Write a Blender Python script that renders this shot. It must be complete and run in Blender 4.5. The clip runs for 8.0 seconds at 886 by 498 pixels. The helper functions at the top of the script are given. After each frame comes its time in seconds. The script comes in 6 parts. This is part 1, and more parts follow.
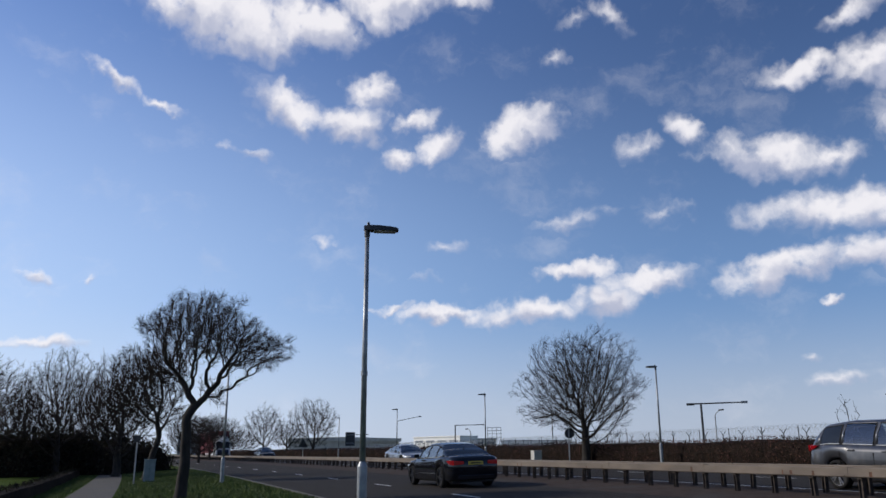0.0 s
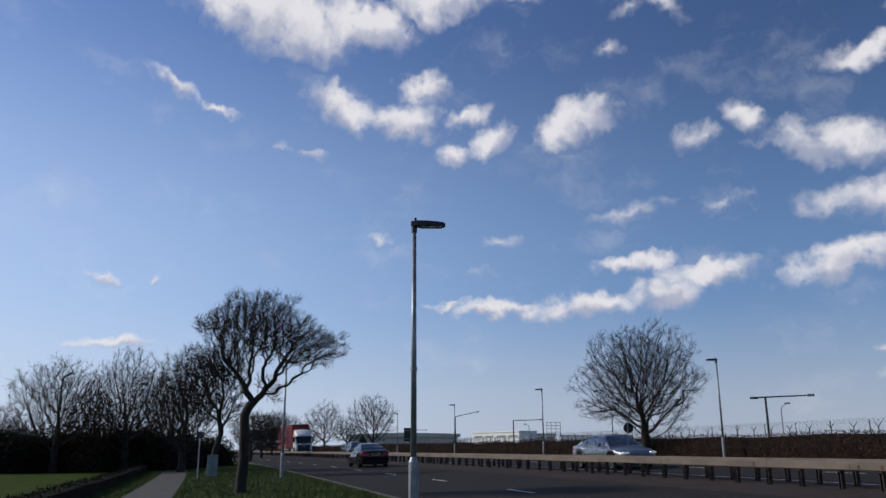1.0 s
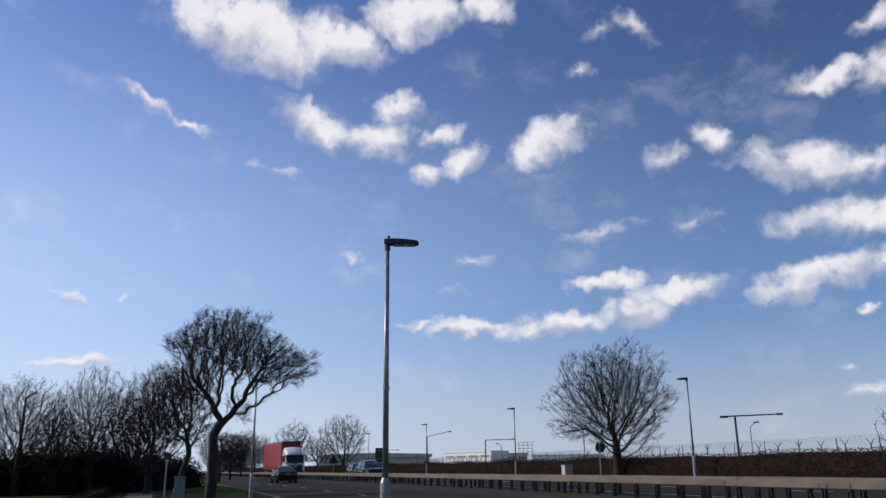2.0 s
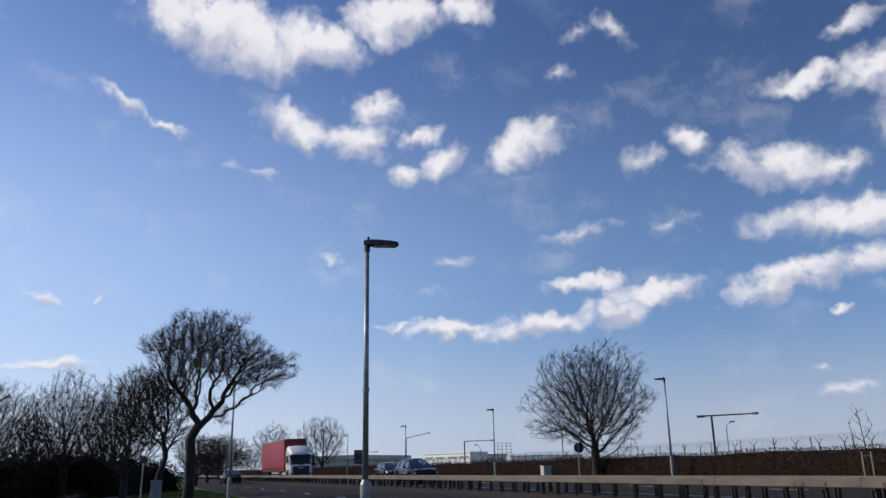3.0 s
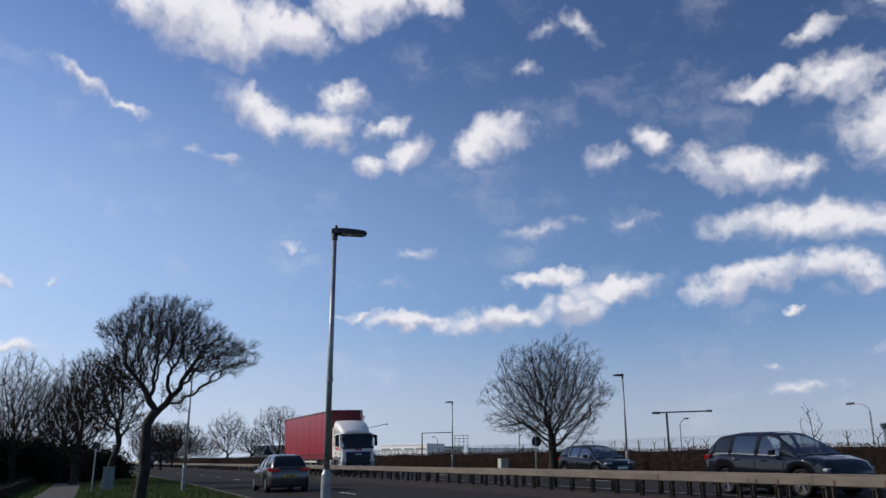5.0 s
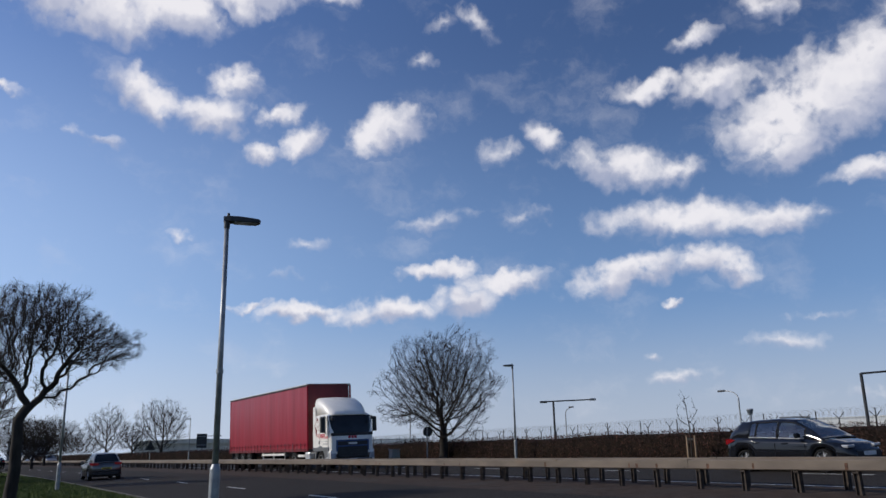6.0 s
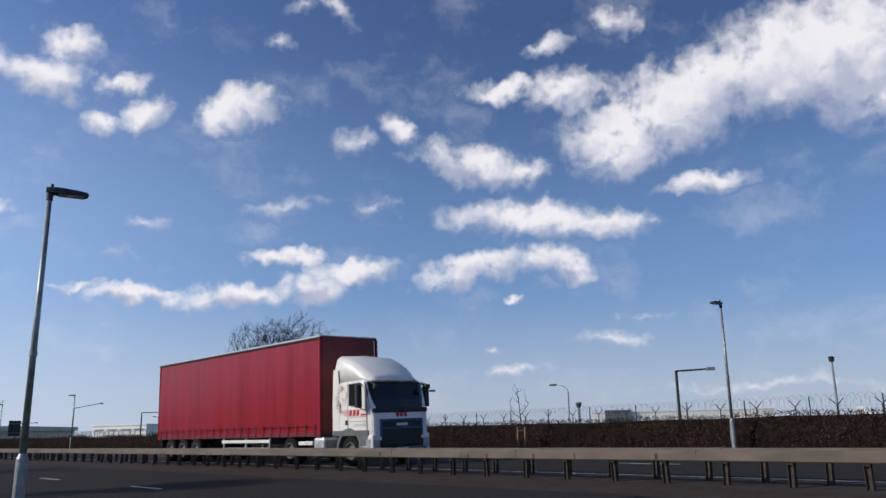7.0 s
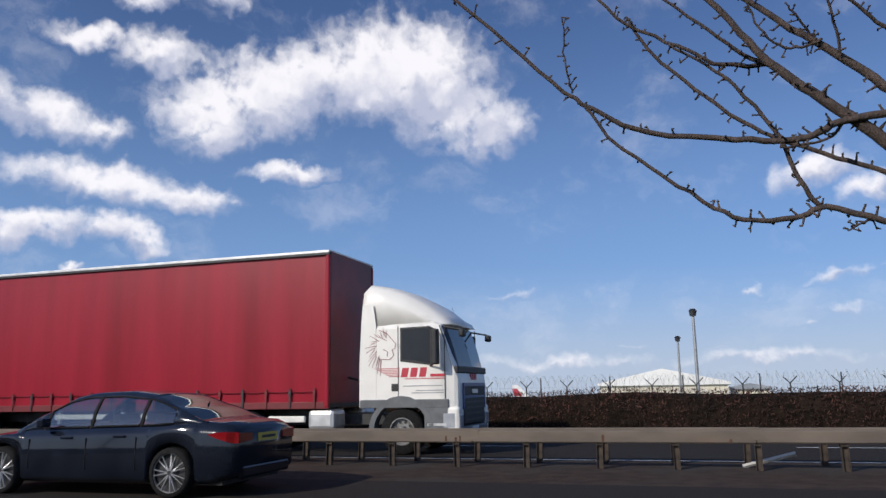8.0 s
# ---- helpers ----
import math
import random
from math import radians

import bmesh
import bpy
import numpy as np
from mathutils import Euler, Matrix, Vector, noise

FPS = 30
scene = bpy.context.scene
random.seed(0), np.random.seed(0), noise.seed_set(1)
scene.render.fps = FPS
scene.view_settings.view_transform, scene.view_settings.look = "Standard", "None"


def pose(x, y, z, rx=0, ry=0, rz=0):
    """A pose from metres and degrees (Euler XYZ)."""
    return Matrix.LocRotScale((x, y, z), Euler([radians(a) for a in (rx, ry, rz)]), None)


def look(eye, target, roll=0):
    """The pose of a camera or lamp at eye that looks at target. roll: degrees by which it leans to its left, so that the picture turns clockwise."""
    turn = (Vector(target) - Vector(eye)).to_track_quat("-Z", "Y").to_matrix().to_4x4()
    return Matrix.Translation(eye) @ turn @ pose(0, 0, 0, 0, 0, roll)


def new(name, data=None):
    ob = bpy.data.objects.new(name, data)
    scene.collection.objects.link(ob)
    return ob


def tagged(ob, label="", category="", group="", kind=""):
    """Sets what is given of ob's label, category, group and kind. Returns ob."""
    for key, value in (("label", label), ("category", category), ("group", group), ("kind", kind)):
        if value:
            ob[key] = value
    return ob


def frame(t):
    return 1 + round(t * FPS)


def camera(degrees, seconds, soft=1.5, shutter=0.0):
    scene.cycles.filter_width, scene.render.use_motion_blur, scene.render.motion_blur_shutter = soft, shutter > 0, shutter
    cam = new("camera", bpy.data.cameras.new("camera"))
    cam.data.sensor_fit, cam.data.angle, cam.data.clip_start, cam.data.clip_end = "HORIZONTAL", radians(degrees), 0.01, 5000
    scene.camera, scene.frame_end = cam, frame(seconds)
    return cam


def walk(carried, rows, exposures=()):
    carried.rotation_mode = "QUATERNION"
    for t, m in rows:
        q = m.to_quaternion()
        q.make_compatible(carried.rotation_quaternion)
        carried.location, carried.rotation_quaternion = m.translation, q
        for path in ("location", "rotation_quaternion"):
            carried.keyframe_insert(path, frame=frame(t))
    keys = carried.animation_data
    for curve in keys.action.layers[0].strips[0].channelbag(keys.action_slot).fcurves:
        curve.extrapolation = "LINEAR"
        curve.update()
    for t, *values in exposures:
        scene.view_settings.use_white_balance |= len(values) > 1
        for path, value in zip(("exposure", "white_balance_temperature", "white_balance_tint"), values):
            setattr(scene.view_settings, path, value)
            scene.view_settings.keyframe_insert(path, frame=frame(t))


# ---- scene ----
# The camera stands on the verge of a dual carriageway. +Y runs along the road, +X across it.
cam = camera(59.02, 8.0)
EYE = 1.10
PATH = [
    (0.0, -0.110, -0.137, -19.45, 14.58, 0.22),
    (0.5, 0.033, -0.119, -13.12, 13.68, -0.52),
    (1.0, 0.053, -0.102, -15.23, 14.28, 0.34),
    (1.5, 0.059, -0.079, -16.35, 15.29, 0.45),
    (3.0, 0.039, -0.036, -18.72, 15.72, 1.04),
    (3.5, 0.038, -0.031, -18.85, 15.36, 0.90),
    (4.0, 0.018, -0.014, -18.23, 15.58, 0.55),
    (4.2, 0.005, -0.006, -17.70, 15.66, 0.21),
    (5.3, -0.065, 0.080, -24.18, 14.86, 0.31),
    (5.5, -0.085, 0.088, -25.65, 14.84, 0.61),
    (6.0, -0.075, 0.081, -29.54, 14.39, 1.24),
    (6.5, -0.030, 0.067, -33.84, 13.91, 1.27),
    (7.0, 0.010, 0.035, -40.92, 13.48, 0.94),
    (7.2, 0.009, 0.030, -45.79, 12.96, 0.67),
    (7.5, 0.000, 0.010, -54.39, 12.90, 1.17),
    (7.7, 0.000, 0.000, -60.42, 12.39, 0.71),
    (8.0, 0.000, 0.000, -72.01, 11.75, 0.47),
]
walk(cam, [(t, pose(x, y, EYE, 90 + p, r, w)) for t, x, y, w, p, r in PATH],
     exposures=[(0.0, -0.02), (0.5, -0.22), (1.0, -0.22), (1.5, -0.04), (3.0, -0.06), (4.0, -0.08), (5.5, -0.08), (7.0, -0.03), (8.0, 0.12)])


# ---- the course of the road ----
def sx(y):
    """Sideways shift of the road where it bends away."""
    return -0.00035 * y * y if 0 < y < 400 else (0.0 if y <= 0 else -56 - 0.28 * (y - 400))


def heading(y):
    return math.degrees(math.atan(0.0007 * min(max(y, 0), 400)))


def rz_road(x):
    """Height of the tilted carriageways at distance x across."""
    return 0.03 * (min(max(x, 4.4), 23.0) - 10)


# ---- world and sun ----
SUN_AZ, SUN_EL = -60.0, 28.0     # degrees clockwise from +Y, and up
world = bpy.data.worlds.new("sky")
scene.world = world
world.use_nodes = True
CLOUDS = []


def cloud(*puff):
    CLOUDS.append(puff)


# puffs: azimuth, elevation, half width, half height, tilt, weight
cloud(2.0, 30.4, 7.2, 2.9, -12, 1.35)
cloud(9.1, 30.2, 4.4, 2.0, -10, 1.3)
cloud(15.5, 32.1, 5.2, 1.8, 5, 1.2)
cloud(21.1, 32.8, 3.02, 1.27, 0, 1)
cloud(-5.0, 24.6, 2.6, 0.6, -25, 0.8)
cloud(-1.6, 23.5, 2.0, 0.45, -10, 0.8)
cloud(7.6, 24.4, 3.49, 1.61, -20, 1)
cloud(12.4, 23.4, 3.23, 1.61, -10, 1)
cloud(13.9, 25.8, 2.12, 1.61, -10, 1)
cloud(17.3, 23.6, 2.78, 0.85, 20, 0.85)
cloud(16.4, 20.9, 1.72, 0.85, 0, 1)
cloud(19.3, 22.0, 2.29, 1.27, 30, 1)
cloud(25.7, 23.0, 3.6, 2.0, 15, 1.2)
cloud(28.4, 27.9, 1.3, 0.7, 0, 0.55)
cloud(33.1, 30.5, 2.5, 0.9, -30, 0.5)
cloud(30.5, 30.7, 1.5, 0.6, 20, 0.45)
cloud(34.4, 21.4, 2.2, 1.0, -10, 0.65)
cloud(38.1, 22.2, 1.83, 1.06, -30, 0.9)
cloud(43.5, 19.6, 5.0, 1.8, -8, 0.85)
cloud(47.4, 18.8, 3.0, 1.2, 0, 0.7)
cloud(29.2, 16.6, 3.3, 0.9, 10, 0.55)
cloud(35.8, 16.5, 2.6, 0.7, 0, 0.4)
cloud(46.5, 15.9, 6.0, 1.45, 3, 0.9)
cloud(50.5, 15.2, 3.4, 1.3, 3, 0.85)
cloud(29.6, 12.6, 4.3, 0.75, 0, 1)
cloud(34.6, 11.9, 4.1, 1.05, 0, 1)
cloud(31.3, 10.6, 3.02, 1.19, 10, 1)
cloud(25.5, 9.9, 4.30, 1.06, 3, 1)
cloud(19.7, 9.8, 4.30, 0.68, 3, 0.95)
cloud(15.5, 10.2, 2.15, 0.42, 3, 0.9)
cloud(43.3, 12.2, 5.0, 1.05, 15, 0.9)
cloud(48.5, 12.5, 2.60, 1.06, 10, 1)
cloud(-8.6, 11.5, 1.30, 0.51, 0, 0.8)
cloud(-5.0, 11.5, 0.61, 0.34, 0, 0.7)
cloud(-7.6, 7.1, 3.20, 0.51, 2, 0.8)
cloud(4.3, 20.9, 2.72, 0.51, -8, 0.5)
cloud(10.8, 15.0, 1.54, 0.51, -10, 0.5)
cloud(19.8, 14.6, 1.97, 0.59, 5, 0.45)
cloud(18.2, 12.3, 1.52, 0.42, 0, 0.4)
cloud(46.4, 9.5, 0.77, 0.34, 0, 0.8)
cloud(46.0, 4.5, 2.13, 0.68, 5, 0.55)
cloud(44.9, 6.2, 0.77, 0.34, 0, 0.5)
cloud(67.9, 24.2, 8.6, 3.3, 8, 1.3)
cloud(60.5, 23.0, 6.7, 3.2, 25, 1.2)
cloud(55.4, 21.9, 5.94, 3.18, 20, 1)
cloud(55.2, 19.1, 3.14, 1.48, 10, 1)
cloud(46.3, 24.8, 3.50, 1.06, -3, 1)
cloud(50.9, 24.3, 3.72, 1.91, 0, 0.9)
cloud(49.8, 27.7, 2.15, 0.76, 10, 0.8)
cloud(55.2, 28.9, 3.15, 1.19, -20, 0.7)
cloud(60.9, 17.1, 3.77, 0.93, 3, 1)
cloud(72.0, 22.7, 5.51, 3.81, 0, 1)
cloud(48.7, 15.5, 7.04, 1.48, -5, 1)
cloud(53.7, 14.8, 3.95, 1.19, -5, 1)
cloud(43.7, 12.0, 5.20, 1.36, 8, 1)
cloud(50.2, 12.0, 3.25, 1.19, -25, 1)
cloud(46.3, 9.6, 0.69, 0.38, 0, 0.8)
cloud(53.5, 6.4, 2.99, 0.85, 0, 0.55)
cloud(46.8, 4.6, 2.34, 0.59, 0, 0.5)
cloud(55.6, 8.1, 3.00, 0.34, 0, 0.3)
cloud(75.5, 20.4, 4.29, 2.33, 10, 1)
cloud(68.0, 25.2, 8.43, 3.60, 5, 1)
cloud(77.3, 8.2, 2.36, 0.51, 3, 0.5)
cloud(98.4, 15.6, 3.30, 1.48, 10, 0.9)
cloud(101.7, 14.1, 2.62, 1.06, 10, 0.8)
cloud(99.4, 8.6, 3.00, 0.51, 8, 0.5)
cloud(93.8, 8.2, 1.07, 0.38, 0, 0.5)
cloud(99.8, 6.3, 1.71, 0.42, 0, 0.4)
cloud(97.2, 5.4, 1.28, 0.30, 0, 0.4)
cloud(86.0, 4.5, 1.28, 0.25, 0, 0.3)
cloud(80.4, 3.2, 9.0, 0.7, 0, 0.5)
cloud(64.0, 2.9, 9.0, 0.6, 0, 0.45)
cloud(94.1, 3.3, 9.0, 0.7, 0, 0.5)


def build_sky(tree):
    n, link = tree.nodes, tree.links.new
    n.clear()

    def math_node(op, a, b=None, c=None, clamp=False):
        m = n.new("ShaderNodeMath")
        m.operation, m.use_clamp = op, clamp
        for i, v in enumerate((a, b, c)):
            if v is None:
                continue
            if isinstance(v, (int, float)):
                m.inputs[i].default_value = v
            else:
                link(v, m.inputs[i])
        return m.outputs[0]

    def vec(op, a, b=None, scale=None):
        m = n.new("ShaderNodeVectorMath")
        m.operation = op
        for i, v in enumerate((a, b)):
            if v is None:
                continue
            if isinstance(v, tuple):
                m.inputs[i].default_value = v
            else:
                link(v, m.inputs[i])
        if scale is not None:
            m.inputs["Scale"].default_value = scale
        return m.outputs["Value" if op == "LENGTH" else "Vector"]

    def noise_tex(v, scale, detail, rough=0.5):
        t = n.new("ShaderNodeTexNoise")
        link(v, t.inputs["Vector"])
        t.inputs["Scale"].default_value, t.inputs["Detail"].default_value, t.inputs["Roughness"].default_value = scale, detail, rough
        return t

    co = n.new("ShaderNodeTexCoord").outputs["Generated"]
    sep = n.new("ShaderNodeSeparateXYZ")
    link(co, sep.inputs[0])
    az = math_node("MULTIPLY", math_node("ARCTAN2", sep.outputs[0], sep.outputs[1]), 180 / math.pi)
    el = math_node("MULTIPLY", math_node("ARCSINE", sep.outputs[2]), 180 / math.pi)
    com = n.new("ShaderNodeCombineXYZ")
    link(az, com.inputs[0])
    link(el, com.inputs[1])
    flat = com.outputs[0]
    # ragged outlines: two sizes of warp
    w1 = vec("SCALE", vec("SUBTRACT", noise_tex(flat, 0.28, 2).outputs["Color"], (0.5, 0.5, 0.5)), scale=2.2)
    w2 = vec("SCALE", vec("SUBTRACT", noise_tex(flat, 1.1, 3, 0.5).outputs["Color"], (0.5, 0.5, 0.5)), scale=1.2)
    warped = vec("ADD", vec("ADD", flat, w1), w2)
    acc = total = lift = None
    for a, e, hw, hh, tilt, k in CLOUDS:
        m = n.new("ShaderNodeMapping")
        m.vector_type = "TEXTURE"
        link(warped, m.inputs["Vector"])
        m.inputs["Location"].default_value = (a, e, 0)
        m.inputs["Rotation"].default_value = (0, 0, radians(tilt))
        m.inputs["Scale"].default_value = (hw * 1.18, hh * 1.2, 1)
        v = math_node("MULTIPLY_ADD", vec("LENGTH", m.outputs[0]), -k, k)
        up = n.new("ShaderNodeVectorMath")
        up.operation = "DOT_PRODUCT"
        link(m.outputs[0], up.inputs[0])
        up.inputs[1].default_value = (-0.25, 0.97, 0)
        weight = math_node("MAXIMUM", v, 0.0)
        if acc is None:
            acc, total, lift = v, weight, math_node("MULTIPLY", weight, up.outputs["Value"])
        else:
            acc = math_node("MAXIMUM", acc, v)
            total = math_node("ADD", total, weight)
            lift = math_node("MULTIPLY_ADD", weight, up.outputs["Value"], lift)
    height = math_node("DIVIDE", lift, math_node("MAXIMUM", total, 0.02))
    fine = noise_tex(warped, 0.62, 5, 0.5).outputs["Fac"]
    dens = math_node("MULTIPLY_ADD", math_node("SUBTRACT", fine, 0.5), 1.05, math_node("MULTIPLY", acc, 1.4))
    ramp = n.new("ShaderNodeMapRange")
    ramp.interpolation_type = "SMOOTHSTEP"
    link(dens, ramp.inputs["Value"])
    ramp.inputs["From Min"].default_value, ramp.inputs["From Max"].default_value = 0.06, 1.04
    inside = math_node("GREATER_THAN", acc, -0.25)
    alpha = math_node("MULTIPLY", math_node("MULTIPLY", ramp.outputs[0], inside), 0.95)
    # faint shreds of thin cloud between the puffs
    shreds = n.new("ShaderNodeMapRange")
    shreds.interpolation_type = "SMOOTHSTEP"
    link(noise_tex(vec("MULTIPLY", warped, (0.6, 1.0, 1.0)), 0.22, 6, 0.6).outputs["Fac"], shreds.inputs["Value"])
    shreds.inputs["From Min"].default_value, shreds.inputs["From Max"].default_value = 0.50, 0.78
    shreds.inputs["To Max"].default_value = 0.20
    alpha = math_node("MAXIMUM", alpha, shreds.outputs[0])
    # haze: a pale blue veil that thickens downwards, whitish at the horizon
    def veil(top, most):
        h = n.new("ShaderNodeMapRange")
        link(el, h.inputs["Value"])
        h.inputs["From Min"].default_value, h.inputs["From Max"].default_value = 0.0, top
        h.inputs["To Min"].default_value, h.inputs["To Max"].default_value = most, 0.0
        h.interpolation_type = "SMOOTHSTEP"
        return h.outputs[0]

    sky = n.new("ShaderNodeTexSky")
    sky.sky_type, sky.sun_disc = "NISHITA", False
    sky.sun_elevation, sky.sun_rotation = radians(SUN_EL), radians(SUN_AZ)
    sky.air_density, sky.dust_density, sky.ozone_density = 1.0, 0.5, 3.0
    base = n.new("ShaderNodeMix")
    base.data_type, base.blend_type = "RGBA", "MULTIPLY"
    base.inputs[0].default_value = 1.0
    link(sky.outputs[0], base.inputs[6])
    base.inputs[7].default_value = SKY_TINT
    col = base.outputs[2]
    # forward glow: the veil whitens towards the sun
    toward = n.new("ShaderNodeVectorMath")
    toward.operation = "DOT_PRODUCT"
    link(co, toward.inputs[0])
    toward.inputs[1].default_value = (math.sin(radians(SUN_AZ)) * math.cos(radians(SUN_EL)), math.cos(radians(SUN_AZ)) * math.cos(radians(SUN_EL)), math.sin(radians(SUN_EL)))
    glow = math_node("MULTIPLY", math_node("POWER", math_node("MAXIMUM", toward.outputs["Value"], 0.0), 1.3), veil(34.0, 0.95))
    for fac, tone in ((veil(30.0, 0.62), VEIL), (veil(11.0, 0.80), HAZE), (glow, GLOW)):
        hz = n.new("ShaderNodeMix")
        hz.data_type = "RGBA"
        link(fac, hz.inputs[0])
        link(col, hz.inputs[6])
        hz.inputs[7].default_value = tone
        col = hz.outputs[2]
    # the whole sky pales on the sun's side and deepens away from it
    side = n.new("ShaderNodeMapRange")
    side.interpolation_type = "SMOOTHSTEP"
    link(toward.outputs["Value"], side.inputs["Value"])
    side.inputs["From Min"].default_value, side.inputs["From Max"].default_value = -0.15, 0.75
    side.inputs["To Min"].default_value, side.inputs["To Max"].default_value = 0.80, 1.16
    col = vec("MULTIPLY", col, side.outputs[0])
    # clouds: bright where thick, greyer in soft patches
    shade = noise_tex(warped, 0.30, 3, 0.5).outputs["Fac"]
    cr = n.new("ShaderNodeMix")
    cr.data_type = "RGBA"
    sm = n.new("ShaderNodeMapRange")
    sm.interpolation_type = "SMOOTHSTEP"
    link(math_node("MULTIPLY_ADD", math_node("SUBTRACT", shade, 0.5), 1.7, height), sm.inputs["Value"])
    sm.inputs["From Min"].default_value, sm.inputs["From Max"].default_value = -0.55, 0.22
    link(sm.outputs[0], cr.inputs[0])
    cr.inputs[6].default_value, cr.inputs[7].default_value = CLOUD_DARK, CLOUD_LIT
    out = n.new("ShaderNodeMix")
    out.data_type = "RGBA"
    link(alpha, out.inputs[0])
    link(col, out.inputs[6])
    link(cr.outputs[2], out.inputs[7])
    bg = n.new("ShaderNodeBackground")
    bg.inputs["Strength"].default_value = 0.1
    link(out.outputs[2], bg.inputs["Color"])
    o = n.new("ShaderNodeOutputWorld")
    link(bg.outputs[0], o.inputs["Surface"])


SKY_TINT, HAZE = (0.78, 0.88, 1.14, 1), (6.1, 6.8, 8.1, 1)
VEIL, GLOW = (2.8, 4.9, 8.7, 1), (5.7, 6.7, 8.3, 1)
CLOUD_DARK, CLOUD_LIT = (4.8, 5.1, 6.5, 1), (9.2, 9.0, 9.4, 1)
build_sky(world.node_tree)
world.cycles.sampling_method = "MANUAL"
world.cycles.sample_map_resolution = 512

sun = new("sun", bpy.data.lights.new("sun", "SUN"))
sun.data.energy, sun.data.angle, sun.data.color = 3.1, radians(0.53), (1.0, 0.93, 0.82)
sun.matrix_basis = look((0, 0, 0), (-math.sin(radians(SUN_AZ)) * math.cos(radians(SUN_EL)),
                                    -math.cos(radians(SUN_AZ)) * math.cos(radians(SUN_EL)), -math.sin(radians(SUN_EL))))
sun.location = (-40, 30, 60)


# ---- materials ----
def material(name, c1, c2, scale=8.0, rough=0.8, metal=0.0, bump=0.0, bscale=None, coat=0.0, detail=5.0, lo=0.35, hi=0.65,
             stretch=(1, 1, 1), island=0.0, stain=None, emit=None, trans=0.0, spec=0.5):
    """A surface whose colour runs between c1 and c2 by noise, with a second, larger stain and a fine relief."""
    m = bpy.data.materials.new(name)
    m.use_nodes = True
    t = m.node_tree
    n, link = t.nodes, t.links.new
    b = n["Principled BSDF"]
    b.inputs["Roughness"].default_value, b.inputs["Metallic"].default_value = rough, metal
    b.inputs["Coat Weight"].default_value, b.inputs["Transmission Weight"].default_value = coat, trans
    b.inputs["Specular IOR Level"].default_value = spec
    co = n.new("ShaderNodeTexCoord")
    mp = n.new("ShaderNodeMapping")
    link(co.outputs["Object"], mp.inputs["Vector"])
    mp.inputs["Scale"].default_value = stretch
    nz = n.new("ShaderNodeTexNoise")
    link(mp.outputs[0], nz.inputs["Vector"])
    nz.inputs["Scale"].default_value, nz.inputs["Detail"].default_value = scale, detail
    mr = n.new("ShaderNodeMapRange")
    link(nz.outputs["Fac"], mr.inputs["Value"])
    mr.inputs["From Min"].default_value, mr.inputs["From Max"].default_value = lo, hi
    mix = n.new("ShaderNodeMix")
    mix.data_type = "RGBA"
    link(mr.outputs[0], mix.inputs[0])
    mix.inputs[6].default_value, mix.inputs[7].default_value = (*c1, 1), (*c2, 1)
    col = mix.outputs[2]
    if stain:
        sc, colour, low, high = stain
        n2 = n.new("ShaderNodeTexNoise")
        link(mp.outputs[0], n2.inputs["Vector"])
        n2.inputs["Scale"].default_value, n2.inputs["Detail"].default_value = sc, 6
        r2 = n.new("ShaderNodeMapRange")
        link(n2.outputs["Fac"], r2.inputs["Value"])
        r2.inputs["From Min"].default_value, r2.inputs["From Max"].default_value = low, high
        m2 = n.new("ShaderNodeMix")
        m2.data_type = "RGBA"
        link(r2.outputs[0], m2.inputs[0])
        link(col, m2.inputs[6])
        m2.inputs[7].default_value = (*colour, 1)
        col = m2.outputs[2]
    if island:
        g = n.new("ShaderNodeNewGeometry")
        hv = n.new("ShaderNodeHueSaturation")
        r3 = n.new("ShaderNodeMapRange")
        link(g.outputs["Random Per Island"], r3.inputs["Value"])
        r3.inputs["To Min"].default_value, r3.inputs["To Max"].default_value = 1 - island, 1 + island
        link(r3.outputs[0], hv.inputs["Value"])
        link(col, hv.inputs["Color"])
        col = hv.outputs[0]
    link(col, b.inputs["Base Color"])
    if bump:
        nb = n.new("ShaderNodeTexNoise")
        link(mp.outputs[0], nb.inputs["Vector"])
        nb.inputs["Scale"].default_value, nb.inputs["Detail"].default_value = bscale or scale * 3, 4
        bp = n.new("ShaderNodeBump")
        bp.inputs["Strength"].default_value, bp.inputs["Distance"].default_value = bump, 0.02
        link(nb.outputs["Fac"], bp.inputs["Height"])
        link(bp.outputs[0], b.inputs["Normal"])
    if emit:
        b.inputs["Emission Color"].default_value, b.inputs["Emission Strength"].default_value = (*emit[0], 1), emit[1]
    return m


M_ASPHALT = material("asphalt", (0.019, 0.0165, 0.0145), (0.034, 0.0285, 0.025), 30, 0.92, bump=0.5, bscale=90, stain=(0.25, (0.026, 0.021, 0.018), 0.45, 0.7), spec=0.15)
M_MEDIAN = material("median_dirt", (0.036, 0.025, 0.020), (0.060, 0.042, 0.033), 3, 0.95, spec=0.15, bump=0.6, bscale=40, stain=(0.6, (0.05, 0.045, 0.04), 0.5, 0.7))
M_GRASS = material("grass", (0.026, 0.048, 0.004), (0.050, 0.078, 0.008), 2.2, 1.0, spec=0.05, bump=0.8, bscale=30, stain=(0.3, (0.045, 0.048, 0.016), 0.5, 0.75))
M_BLADE = material("grass_blade", (0.03, 0.055, 0.005), (0.065, 0.092, 0.012), 1.5, 0.8, island=0.4)
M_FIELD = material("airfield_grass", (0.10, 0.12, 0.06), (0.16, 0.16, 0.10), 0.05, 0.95)
